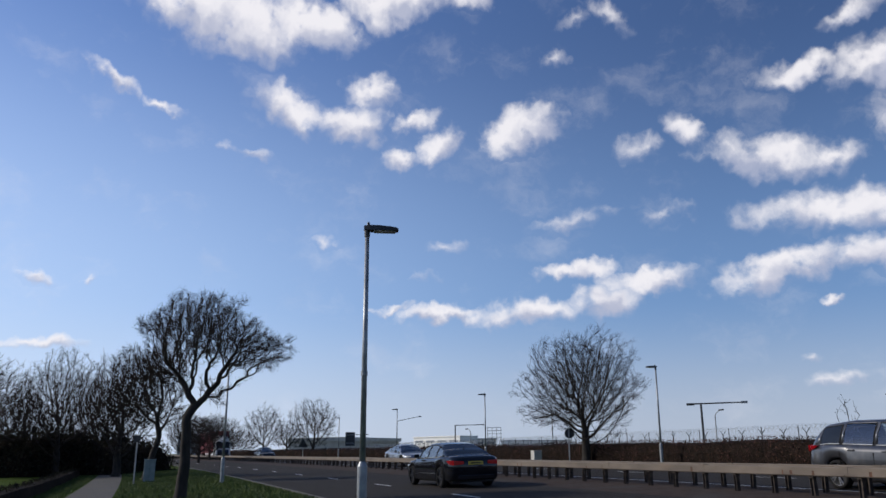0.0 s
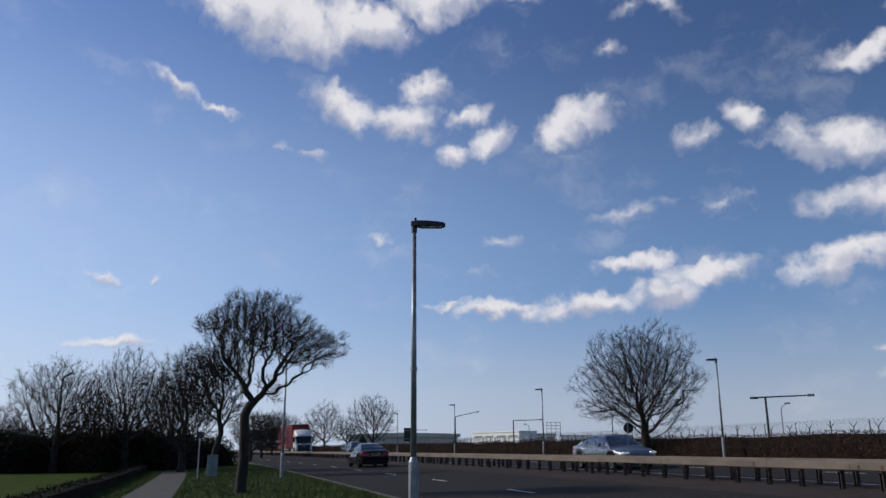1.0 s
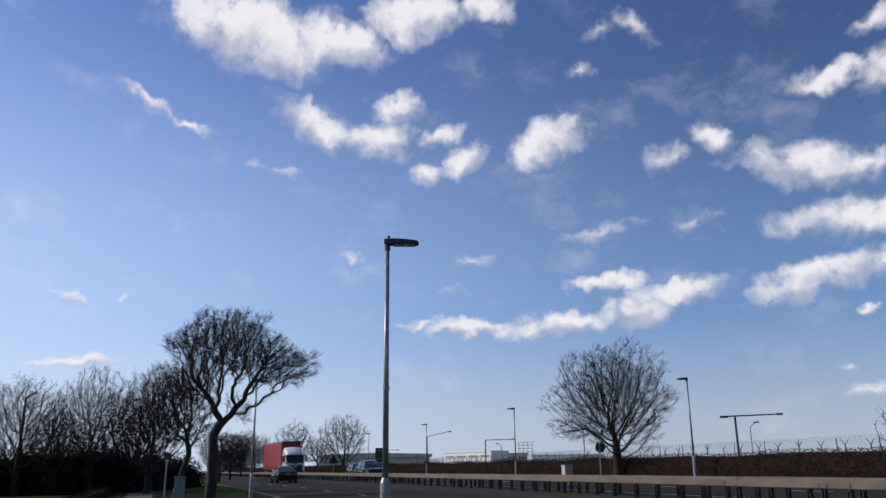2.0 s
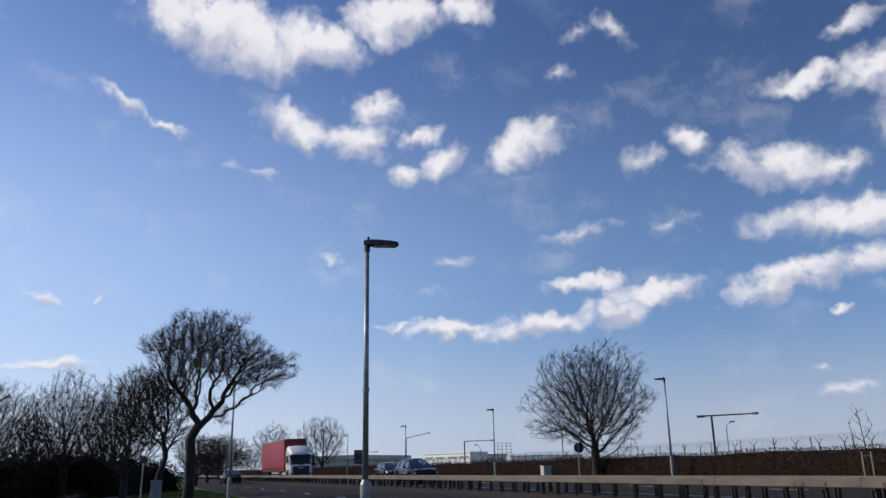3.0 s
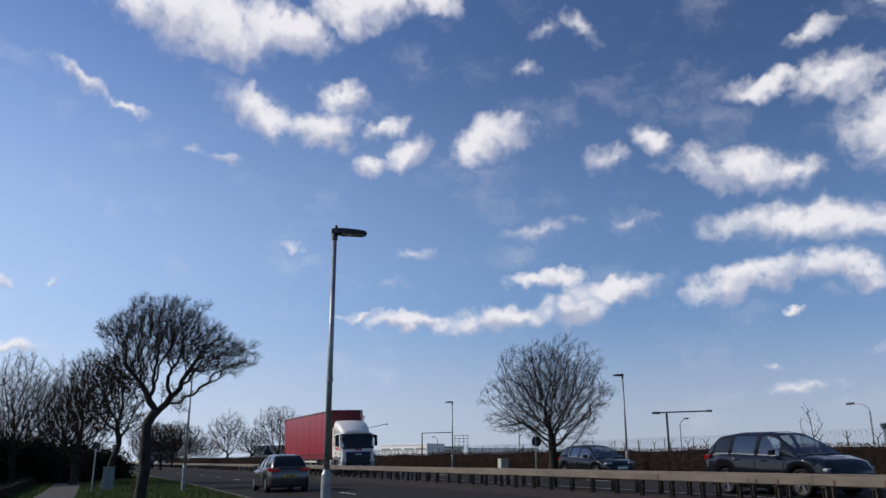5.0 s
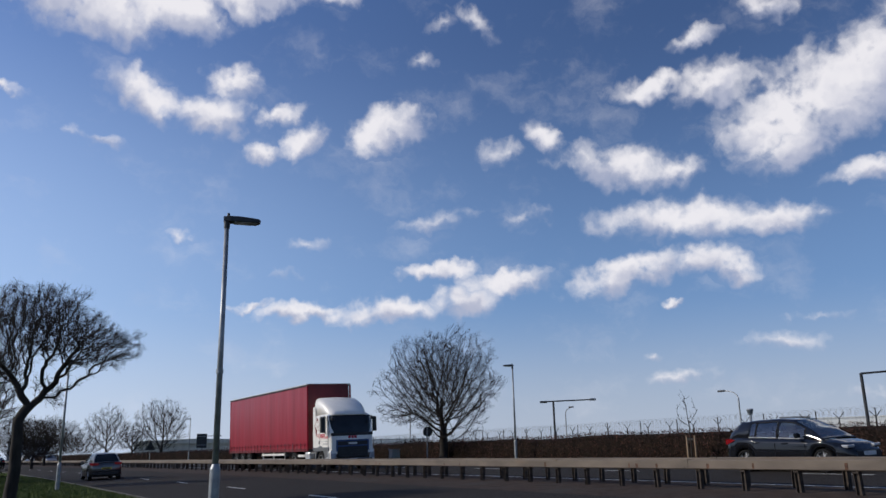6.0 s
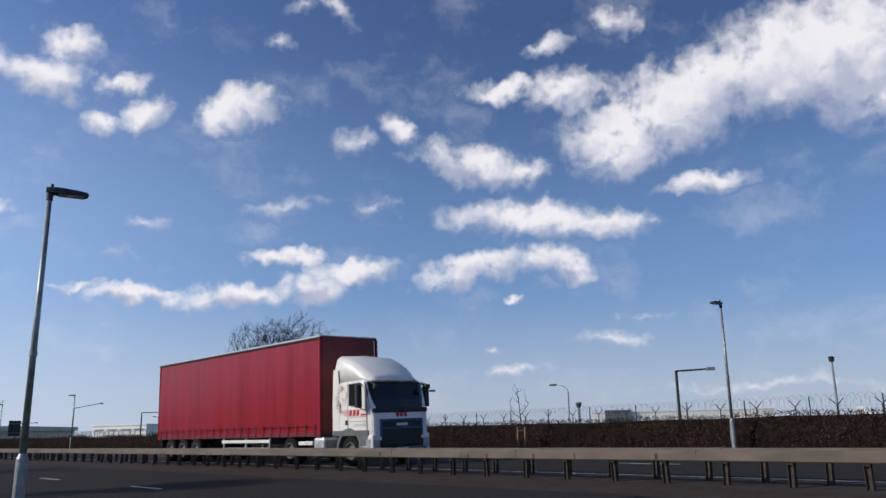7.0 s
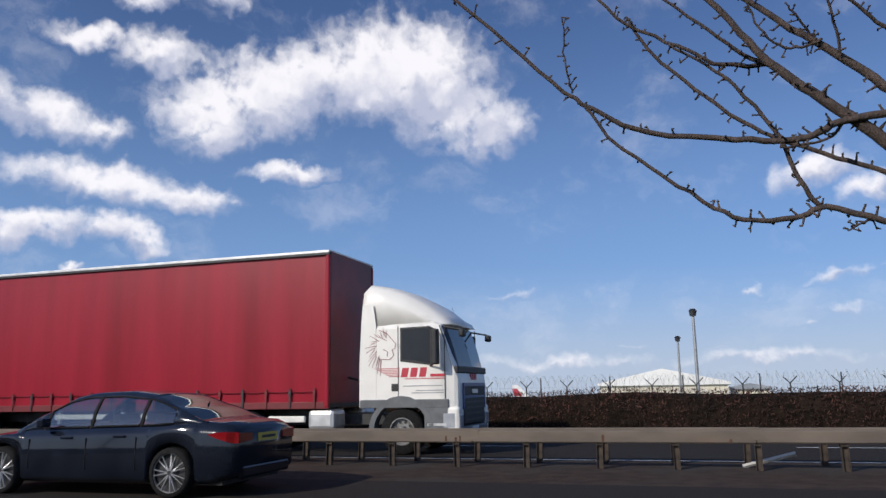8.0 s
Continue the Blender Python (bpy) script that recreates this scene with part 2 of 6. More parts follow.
M_PATH = material("path_tarmac", (0.042, 0.038, 0.034), (0.07, 0.062, 0.054), 12, 0.9, bump=0.4, stain=(0.5, (0.07, 0.06, 0.045), 0.5, 0.7))
M_KERB = material("kerb_concrete", (0.07, 0.065, 0.055), (0.12, 0.11, 0.095), 6, 0.9, bump=0.3, stain=(1.5, (0.10, 0.09, 0.07), 0.5, 0.7))
M_PAINT = material("road_paint", (0.55, 0.55, 0.52), (0.75, 0.74, 0.7), 9, 0.7, bump=0.2, stain=(6, (0.2, 0.19, 0.18), 0.55, 0.7))
M_BEAM = material("barrier_beam", (0.10, 0.078, 0.060), (0.155, 0.122, 0.093), 2.5, 0.75, bump=0.25, bscale=14, stretch=(1, 0.35, 1), stain=(0.9, (0.16, 0.10, 0.06), 0.6, 0.72))
M_POST = material("barrier_post", (0.03, 0.022, 0.017), (0.075, 0.053, 0.038), 7, 0.85, bump=0.3)
M_RUST = material("rust", (0.045, 0.022, 0.013), (0.11, 0.05, 0.028), 12, 0.9, bump=0.3)
M_GALV = material("galvanised_steel", (0.22, 0.23, 0.24), (0.34, 0.35, 0.36), 5, 0.45, metal=0.4, stain=(2, (0.16, 0.16, 0.16), 0.55, 0.75))
M_DARKMETAL = material("dark_metal", (0.02, 0.02, 0.022), (0.04, 0.04, 0.042), 6, 0.5, metal=0.2)
M_BARK = material("bark", (0.014, 0.011, 0.009), (0.038, 0.030, 0.024), 6, 0.95, bump=0.8, bscale=18, stretch=(1, 1, 0.3))
M_TWIG = material("twig", (0.012, 0.009, 0.008), (0.026, 0.020, 0.017), 4, 0.95, spec=0.1)
M_BRANCH = material("branch_bark", (0.038, 0.026, 0.022), (0.085, 0.058, 0.046), 25, 0.8, bump=0.6, bscale=120, stretch=(1, 1, 0.4))
M_HEDGE = material("hedge_twigs", (0.026, 0.011, 0.0085), (0.092, 0.037, 0.026), 1.2, 0.9, island=0.85, stain=(0.5, (0.018, 0.009, 0.006), 0.48, 0.62))
# near-black filler: the shade deep inside hedges and scrub, put into the colour
M_INNER_SHADE = material("shade_core", (0.012, 0.009, 0.007), (0.023, 0.015, 0.011), 3, 0.95, spec=0.05)
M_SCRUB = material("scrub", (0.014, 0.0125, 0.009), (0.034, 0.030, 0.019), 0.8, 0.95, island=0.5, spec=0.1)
M_STEELRIM = material("steel_rim", (0.16, 0.16, 0.16), (0.26, 0.26, 0.25), 5, 0.5, metal=0.5, stain=(4, (0.08, 0.07, 0.06), 0.5, 0.7))
M_LINING = material("dark_lining", (0.012, 0.012, 0.013), (0.022, 0.021, 0.021), 8, 0.9, spec=0.1)
M_GLASS = material("tinted_glass", (0.012, 0.014, 0.016), (0.018, 0.02, 0.022), 2, 0.04, spec=0.42)
M_TYRE = material("tyre", (0.007, 0.007, 0.007), (0.015, 0.014, 0.014), 20, 0.9, spec=0.2)
M_RIM = material("alloy", (0.45, 0.45, 0.46), (0.6, 0.6, 0.62), 5, 0.3, metal=0.8)
M_DARKRIM = material("dark_alloy", (0.03, 0.03, 0.032), (0.05, 0.05, 0.052), 5, 0.35, metal=0.5)
M_PLASTIC = material("black_plastic", (0.012, 0.012, 0.013), (0.022, 0.022, 0.023), 15, 0.6)
M_BLACKCAR = material("black_paint", (0.006, 0.007, 0.010), (0.010, 0.011, 0.015), 3, 0.10, coat=0.15, spec=0.4)
M_NAVYCAR = material("blue_black_paint", (0.006, 0.008, 0.014), (0.011, 0.014, 0.022), 3, 0.10, coat=0.15, spec=0.4)
M_SILVERCAR = material("silver_paint", (0.17, 0.185, 0.21), (0.23, 0.245, 0.275), 3, 0.28, metal=0.6, coat=0.7)
M_GREYCAR = material("grey_paint", (0.045, 0.046, 0.052), (0.065, 0.066, 0.073), 3, 0.32, metal=0.5, coat=0.7, stain=(2, (0.11, 0.105, 0.1), 0.55, 0.75))
M_PEWTER = material("pewter_paint", (0.12, 0.118, 0.118), (0.155, 0.152, 0.15), 3, 0.28, metal=0.65, coat=0.5, stain=(2, (0.10, 0.096, 0.092), 0.55, 0.75))
M_WHITECAR = material("white_paint", (0.76, 0.73, 0.67), (0.82, 0.79, 0.73), 2, 0.4, coat=0.15, stain=(1.2, (0.5, 0.48, 0.45), 0.55, 0.8))
M_CURTAIN = material("red_curtain", (0.24, 0.007, 0.019), (0.30, 0.010, 0.025), 1.2, 0.36, bump=0.15, bscale=2.5, stretch=(1, 1.6, 0.12), stain=(0.8, (0.20, 0.005, 0.013), 0.5, 0.75), spec=0.30)
M_REDSTEEL = material("red_steel", (0.12, 0.006, 0.010), (0.17, 0.010, 0.014), 2, 0.5, stain=(1, (0.07, 0.01, 0.01), 0.5, 0.75))
M_ALU = material("aluminium", (0.5, 0.5, 0.5), (0.66, 0.66, 0.65), 4, 0.4, metal=0.6, stain=(2, (0.3, 0.3, 0.29), 0.55, 0.75))
M_GREYSKIRT = material("grey_skirt", (0.09, 0.095, 0.10), (0.13, 0.135, 0.14), 4, 0.6)
M_BLUEGRILLE = material("blue_trim", (0.02, 0.05, 0.16), (0.03, 0.07, 0.2), 4, 0.4)
M_REDMARK = material("red_lettering", (0.42, 0.02, 0.04), (0.5, 0.03, 0.05), 4, 0.5)
M_MAROON = material("maroon_line", (0.22, 0.02, 0.03), (0.28, 0.03, 0.04), 4, 0.5)
M_GREYMARK = material("grey_lettering", (0.25, 0.25, 0.26), (0.34, 0.34, 0.35), 4, 0.5)
M_REDLAMP = material("red_lamp", (0.16, 0.003, 0.006), (0.22, 0.005, 0.009), 4, 0.12, coat=0.4)
M_BRAKE = material("lit_red_lamp", (0.16, 0.003, 0.006), (0.22, 0.005, 0.008), 4, 0.15, emit=((1.0, 0.03, 0.05), 0.03))
M_HEADLAMP = material("headlamp", (0.3, 0.31, 0.33), (0.42, 0.43, 0.45), 4, 0.1, coat=0.6)
M_HEADON = material("lit_headlamp", (0.8, 0.8, 0.8), (0.9, 0.9, 0.9), 4, 0.2, emit=((1.0, 0.97, 0.9), 0.2))
M_PLATE = material("yellow_plate", (0.5, 0.36, 0.04), (0.56, 0.41, 0.05), 4, 0.5)
M_WHITEPLATE = material("white_plate", (0.6, 0.6, 0.58), (0.7, 0.7, 0.68), 4, 0.5)
M_CONCRETE = material("pale_concrete", (0.42, 0.40, 0.36), (0.55, 0.53, 0.48), 0.6, 0.9)
M_WHITEROOF = material("white_cladding", (0.74, 0.73, 0.70), (0.84, 0.83, 0.80), 0.1, 0.6)
M_CREAM = material("cream_cladding", (0.66, 0.60, 0.48), (0.76, 0.70, 0.58), 0.1, 0.7)
M_GREYCLAD = material("grey_cladding", (0.2, 0.22, 0.25), (0.3, 0.32, 0.35), 0.1, 0.7)
M_DARKCLAD = material("dark_cladding", (0.06, 0.07, 0.08), (0.1, 0.11, 0.12), 0.1, 0.7)
M_WIRE = material("fence_wire", (0.3, 0.31, 0.32), (0.42, 0.43, 0.44), 3, 0.5, metal=0.4)
M_TIMBER = material("stake_timber", (0.2, 0.13, 0.08), (0.32, 0.22, 0.14), 5, 0.85, stretch=(1, 1, 0.2))
M_GREEN = material("green_cabinet", (0.16, 0.2, 0.2), (0.22, 0.26, 0.26), 4, 0.6)


def clear_glass(name, tint):
    """A thin see-through pane with a mirror sheen that grows at a slant."""
    m = bpy.data.materials.new(name)
    m.use_nodes = True
    n, link = m.node_tree.nodes, m.node_tree.links.new
    n.remove(n["Principled BSDF"])
    through_it, sheen, mix, fr = n.new("ShaderNodeBsdfTransparent"), n.new("ShaderNodeBsdfGlossy"), n.new("ShaderNodeMixShader"), n.new("ShaderNodeLayerWeight")
    through_it.inputs["Color"].default_value = (*tint, 1)
    sheen.inputs["Roughness"].default_value = 0.02
    fr.inputs["Blend"].default_value = 0.22
    amount = n.new("ShaderNodeMapRange")
    amount.inputs["To Min"].default_value, amount.inputs["To Max"].default_value = 0.06, 0.9
    link(fr.outputs["Facing"], amount.inputs["Value"])
    link(amount.outputs[0], mix.inputs[0])
    link(through_it.outputs[0], mix.inputs[1])
    link(sheen.outputs[0], mix.inputs[2])
    link(mix.outputs[0], n["Material Output"].inputs["Surface"])
    return m


M_CLEAR = clear_glass("car_window_glass", (0.74, 0.79, 0.77))


# ---- building helpers ----
def part(name, bm, mat, parent=None, label="", smooth=False):
    """Links a bmesh as one mesh object, under a thing or a part where given."""
    me = bpy.data.meshes.new(name)
    bm.normal_update()
    bm.to_mesh(me)
    bm.free()
    for m in (mat if isinstance(mat, (list, tuple)) else [mat]):
        me.materials.append(m)
    if smooth:
        me.polygons.foreach_set("use_smooth", [True] * len(me.polygons))
    ob = new(name, me)
    if parent is not None:
        ob.parent = parent
    if label:
        tagged(ob, label)
    return ob


def raw(name, verts, faces, mat, parent=None, smooth=False):
    me = bpy.data.meshes.new(name)
    me.from_pydata(verts, [], faces)
    me.materials.append(mat)
    if smooth:
        me.polygons.foreach_set("use_smooth", [True] * len(me.polygons))
    ob = new(name, me)
    if parent is not None:
        ob.parent = parent
    return ob


def empty(name, m, label, category, group="", kind=""):
    ob = new(name)
    ob.empty_display_size = 0.2
    ob.matrix_basis = m
    return tagged(ob, label, category, group, kind)


def box(bm, x0, x1, y0, y1, z0, z1, bevel=0.0):
    m = Matrix.LocRotScale(((x0 + x1) / 2, (y0 + y1) / 2, (z0 + z1) / 2), None, (x1 - x0, y1 - y0, z1 - z0))
    g = bmesh.ops.create_cube(bm, size=1, matrix=m)
    if bevel:
        edges = list({e for v in g["verts"] for e in v.link_edges})
        bmesh.ops.bevel(bm, geom=edges, offset=bevel, segments=2, profile=0.5, affect="EDGES")
    return bm


def boxed(x0, x1, y0, y1, z0, z1, bevel=0.0):
    return box(bmesh.new(), x0, x1, y0, y1, z0, z1, bevel)


def cyl(bm, a, b, r0, r1=None, seg=12):
    """A tapered round bar from a to b."""
    a, b = Vector(a), Vector(b)
    d = b - a
    m = Matrix.Translation((a + b) / 2) @ d.to_track_quat("Z", "Y").to_matrix().to_4x4()
    bmesh.ops.create_cone(bm, cap_ends=True, segments=seg, radius1=r0, radius2=r0 if r1 is None else r1, depth=d.length, matrix=m)
    return bm


def rod(a, b, r0, r1=None, seg=12):
    return cyl(bmesh.new(), a, b, r0, r1, seg)


def loft(sections, cap=True, close=True):
    """A skin over rings of points."""
    bm = bmesh.new()
    rings = [[bm.verts.new(p) for p in s] for s in sections]
    k = len(rings[0])
    for r, q in zip(rings, rings[1:]):
        for i in range(k if close else k - 1):
            j = (i + 1) % k
            bm.faces.new((r[i], r[j], q[j], q[i]))
    if cap:
        bm.faces.new(rings[0][::-1])
        bm.faces.new(rings[-1])
    bmesh.ops.recalc_face_normals(bm, faces=bm.faces)
    return bm


def strip(name, lefts, rights, mat, parent=None):
    """A sheet between two lines of points."""
    k = len(lefts)
    return raw(name, [*lefts, *rights], [(i, i + k, i + k + 1, i + 1) for i in range(k - 1)], mat, parent)


# ---- ground, road, verges ----
YS = [-140, -90, -60, -40, -25, -15, -8, 0] + [i * 8 for i in range(1, 26)] + [220, 250, 300, 350, 400, 500, 650, 900]


def line(x, z, ys=YS):
    return [(x + sx(y), y, z) for y in ys]


def sheet(name, x0, x1, z0, z1, mat, label, category):
    ob = strip(name, line(x0, z0), line(x1, z1), mat)
    return tagged(ob, label, category, kind="structure")


R = 4000
gm = bmesh.new()
bmesh.ops.create_grid(gm, x_segments=8, y_segments=8, size=R)
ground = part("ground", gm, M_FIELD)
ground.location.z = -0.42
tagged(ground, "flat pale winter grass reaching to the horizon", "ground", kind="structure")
sheet("verge_near", -3.9, 4.28, -0.27, -0.09, M_GRASS, "mown green grass verge between footpath and road", "verge")
sheet("verge_field", -60, -3.9, -0.27, -0.27, M_GRASS, "open grass behind the low hedge", "grass")
sheet("road_near", 4.4, 11.8, rz_road(4.4), rz_road(11.8), M_ASPHALT, "worn dark grey asphalt carriageway with two lanes", "road")
sheet("median_strip", 11.8, 15.45, rz_road(11.8), rz_road(15.45), M_MEDIAN, "brown gritty dirt strip under the crash barriers", "median")
sheet("road_far", 15.45, 22.8, rz_road(15.45), rz_road(22.8), M_ASPHALT, "dark grey asphalt carriageway beyond the barriers", "road")
sheet("verge_far", 22.92, 30, 0.46, 0.42, M_GRASS, "grass verge below the brown hedge", "verge")
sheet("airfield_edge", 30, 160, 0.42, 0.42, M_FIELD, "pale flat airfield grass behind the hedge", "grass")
sheet("footpath", -2.45, -1.05, -0.225, -0.2, M_PATH, "narrow tarmac footpath along the verge", "path")


def kerb(name, x0, x1, z0, z1):
    ys = [y for y in YS if y <= 250]
    ob = raw(name, [p for y in ys for p in ((x0 + sx(y), y, z0), (x0 + sx(y), y, z1), (x1 + sx(y), y, z1), (x1 + sx(y), y, z0))],
             [(i * 4 + a, i * 4 + a + 1, i * 4 + a + 5, i * 4 + a + 4) for i in range(len(ys) - 1) for a in range(3)], M_KERB)
    return tagged(ob, "weathered grey concrete kerb", "kerb", kind="structure")


kerb("kerb_near", 4.26, 4.40, -0.3, -0.06)
kerb("kerb_far", 22.80, 22.94, 0.2, 0.49)


def lane_marks(name, x, y0, y1, step, length, width, label):
    root = empty(name, pose(0, 0, 0), label, "road marking", kind="structure")
    z = rz_road(x) + 0.005
    y = y0
    while y < y1:
        ys = [y, y + length / 2, y + length]
        strip("dash", [(x - width / 2 + sx(v), v, z - 0.0015) for v in ys], [(x + width / 2 + sx(v), v, z + 0.0015) for v in ys], M_PAINT, root)
        y += step
    return root


lane_marks("lane_line_near", 8.15, -12.4, 170, 8.1, 2.0, 0.11, "broken white lane line on the near carriageway")
lane_marks("lane_line_far", 19.1, -12, 120, 8.1, 2.0, 0.11, "broken white lane line on the far carriageway")
strip("edge_line", line(15.62, rz_road(15.62) + 0.003), line(15.73, rz_road(15.73) + 0.003), M_PAINT)
tagged(bpy.data.objects["edge_line"], "white edge line beside the median", "road marking", kind="structure")


# ---- the two crash barriers on the median ----
def crash_barrier(x, y_first, step):
    """A deep box beam on short posts, built in bolted lengths."""
    rng = random.Random(int(x * 10))
    z = rz_road(x)
    root = empty("crash_barrier", pose(0, 0, 0), "weathered beige box-beam crash barrier on short dark posts", "crash barrier", "barriers on the median")
    top, deep, high = z + 0.635, 0.16, 0.205
    y, span = -20.0, 4.8
    while y < 250:
        a, b = Vector((x + sx(y), y, 0)), Vector((x + sx(y + span), y + span, 0))
        ring = [(-deep / 2, 0.02), (-deep / 2 + 0.02, 0), (deep / 2 - 0.02, 0), (deep / 2, 0.02), (deep / 2, high - 0.02),
                (deep / 2 - 0.02, high), (-deep / 2 + 0.02, high), (-deep / 2, high - 0.02)]
        dz = [rng.uniform(-0.006, 0.006) for _ in range(2)]
        secs = [[(p.x + u, p.y, top - high + v + d) for u, v in ring] for p, d in ((a + Vector((0, 0.006, 0)), dz[0]), (b - Vector((0, 0.006, 0)), dz[1]))]
        part("beam", loft(secs), M_BEAM, root)
        if y < 60:
            part("joint_plate", boxed(b.x - deep / 2 - 0.006, b.x + deep / 2 + 0.006, b.y - 0.11, b.y + 0.11, top - high + 0.05, top + 0.006), M_BEAM, root)
            for k in range(rng.choice((1, 2, 3))):
                q = y + rng.uniform(0.2, 4.5)
                w, h = rng.uniform(0.03, 0.09), rng.uniform(0.05, 0.13)
                part("rust_patch", boxed(x + sx(q) - deep / 2 - 0.003, x + sx(q) - deep / 2 + 0.01, q - w / 2, q + w / 2, top - high + 0.02, top - high + 0.02 + h, 0.002), M_RUST, root)
        y += span
    post = None
    y, k = y_first, 0
    while y < 240:
        px = x + sx(y) + (0.02 if k % 2 else -0.02)
        if post is None:
            pb = bmesh.new()
            box(pb, -0.05, 0.05, -0.055, -0.045, -0.05, 0.46)
            box(pb, -0.05, 0.05, 0.045, 0.055, -0.05, 0.46)
            box(pb, -0.006, 0.006, -0.045, 0.045, -0.05, 0.46)
            box(pb, -0.07, 0.07, -0.06, 0.06, 0.40, 0.425)
            post = part("post", pb, M_POST, root)
            post.location = (px, y, z)
        else:
            o = new("post", post.data)
            o.parent = root
            o.location, o.rotation_euler = (px, y, z - 0.01), (rng.uniform(-0.03, 0.03), rng.uniform(-0.03, 0.03), rng.uniform(-0.1, 0.1))
        y += step
        k += 1
    return root


crash_barrier(14.1, -18.74, 1.28)
crash_barrier(15.05, -18.99, 1.22)


# ---- hedges ----
def hedge(name, x, y0, y1, zfoot, high, wide, mat, core, count, twig, label):
    """A dense band of short twigs round an uneven core, dark to stand for inner shade."""
    root = empty(name, pose(0, 0, 0), label, "hedge")
    rng = random.Random(len(label))
    ys = [y0 + (y1 - y0) * i / 160 for i in range(161)]
    secs = []
    for y in ys:
        h = high * (0.86 + 0.12 * noise.noise((y * 0.22, x, 0)))
        w = wide * (0.40 + 0.08 * noise.noise((y * 0.35, x, 7)))
        c = x + sx(y)
        secs.append([(c - w, y, zfoot), (c - w, y, zfoot + h * 0.55), (c - w * 0.75, y, zfoot + h * 0.9), (c, y, zfoot + h),
                     (c + w * 0.75, y, zfoot + h * 0.9), (c + w, y, zfoot)])
    # dark sheet seen through leaf gaps in place of the shade there
    part("shade_core", loft(secs), core, root)
    verts, faces = [], []
    for i in range(count):
        y = y0 + (y1 - y0) * rng.random() ** 1.4
        h = high * (0.90 + 0.14 * noise.noise((y * 0.22, x, 0)))
        u = rng.random()
        if u < 0.62:
            px, pz = -wide * (0.40 + 0.12 * rng.random()), h * rng.random()
        else:
            px, pz = wide * rng.uniform(-0.45, 0.3), h * rng.uniform(0.82, 1.06)
        p = Vector((x + sx(y) + px, y, zfoot + pz))
        d = Vector((rng.gauss(-0.25, 0.5), rng.gauss(0, 0.55), rng.gauss(0.55, 0.45))).normalized() * twig * rng.uniform(0.5, 1.4)
        s = d.cross(Vector((rng.gauss(0, 1), rng.gauss(0, 1), rng.gauss(0, 1)))).normalized() * twig * rng.uniform(0.10, 0.26)
        n = len(verts)
        verts += [p - s * 0.5, p + s * 0.5, p + d * 0.6 + s * 0.9, p + d]
        faces += [(n, n + 1, n + 2), (n, n + 2, n + 3)]
    t = raw("leaf_mass", verts, faces, mat, root)
    tagged(t, kind="stuff")
    return root


hedge("beech_hedge", 26.0, -25, 215, 0.40, 1.37, 1.6, M_HEDGE, M_INNER_SHADE, 110000, 0.10, "clipped winter beech hedge with dark red-brown leaves")
hedge("low_hedge", -3.75, 6, 95, -0.3, 0.52, 0.6, M_SCRUB, M_INNER_SHADE, 9000, 0.10, "low dark clipped hedge beside the footpath")


# ---- lamp columns ----
def lamp_column(x, y, zfoot, high, turn, label):
    root = empty("street_lamp", pose(x, y, zfoot, 0, 0, turn), label, "street lamp", "street lamps along the road")
    base = rod((0, 0, -0.1), (0, 0, 1.02), 0.083, 0.083, 20)
    cyl(base, (0, 0, 1.02), (0, 0, 1.10), 0.083, 0.052, 20)
    part("base_section", base, M_GALV, root, smooth=False)
    part("door", boxed(-0.045, 0.045, -0.088, -0.078, 0.35, 0.85, 0.003), M_GALV, root)
    part("shaft", rod((0, 0, 1.10), (0, 0, high - 0.05), 0.052, 0.038, 20), M_GALV, root, smooth=True)
    part("collar", rod((0, 0, high * 0.49), (0, 0, high * 0.49 + 0.07), 0.058, 0.058, 20), M_GALV, root)
    head = bmesh.new()
    cyl(head, (0, 0, high - 0.16), (0, 0, high + 0.03), 0.05, 0.055, 16)
    secs = []
    for u, w, h0, h1 in ((-0.06, 0.05, -0.03, 0.05), (0.05, 0.09, -0.045, 0.06), (0.2, 0.12, -0.05, 0.055), (0.42, 0.12, -0.05, 0.035), (0.52, 0.10, -0.045, 0.02), (0.56, 0.06, -0.035, 0.0)):
        secs.append([(u, -w, high + h0), (u, w, high + h0), (u, w * 0.95, high + h1 * 0.6), (u, w * 0.5, high + h1), (u, -w * 0.5, high + h1), (u, -w * 0.95, high + h1 * 0.6)])
    h2 = loft(secs)
    part("elbow", head, M_DARKMETAL, root)
    lantern = part("lantern", h2, M_DARKMETAL, root, "dark flat road lantern")
    part("diffuser", boxed(0.12, 0.5, -0.085, 0.085, high - 0.062, high - 0.052), M_HEADLAMP, lantern)
    cell = rod((0.02, 0, high + 0.05), (0.02, 0, high + 0.115), 0.028, 0.022, 10)
    part("photocell", cell, M_PLASTIC, lantern)
    return root


lamp_column(3.14, 13.12, -0.14, 5.16, -13, "galvanised street lamp column with flat dark lantern on the verge")
lamp_column(2.58, 35.9, -0.16, 5.08, -5, "galvanised street lamp column on the grass verge")
for px, py in ((24.7, 13.85), (24.1, 35.0), (23.2, 56.2), (22.7, 78.5), (21.3, 99.9)):
    lamp_column(px, py, 0.43, 4.97, 180 + heading(py), "galvanised street lamp column in front of the hedge")


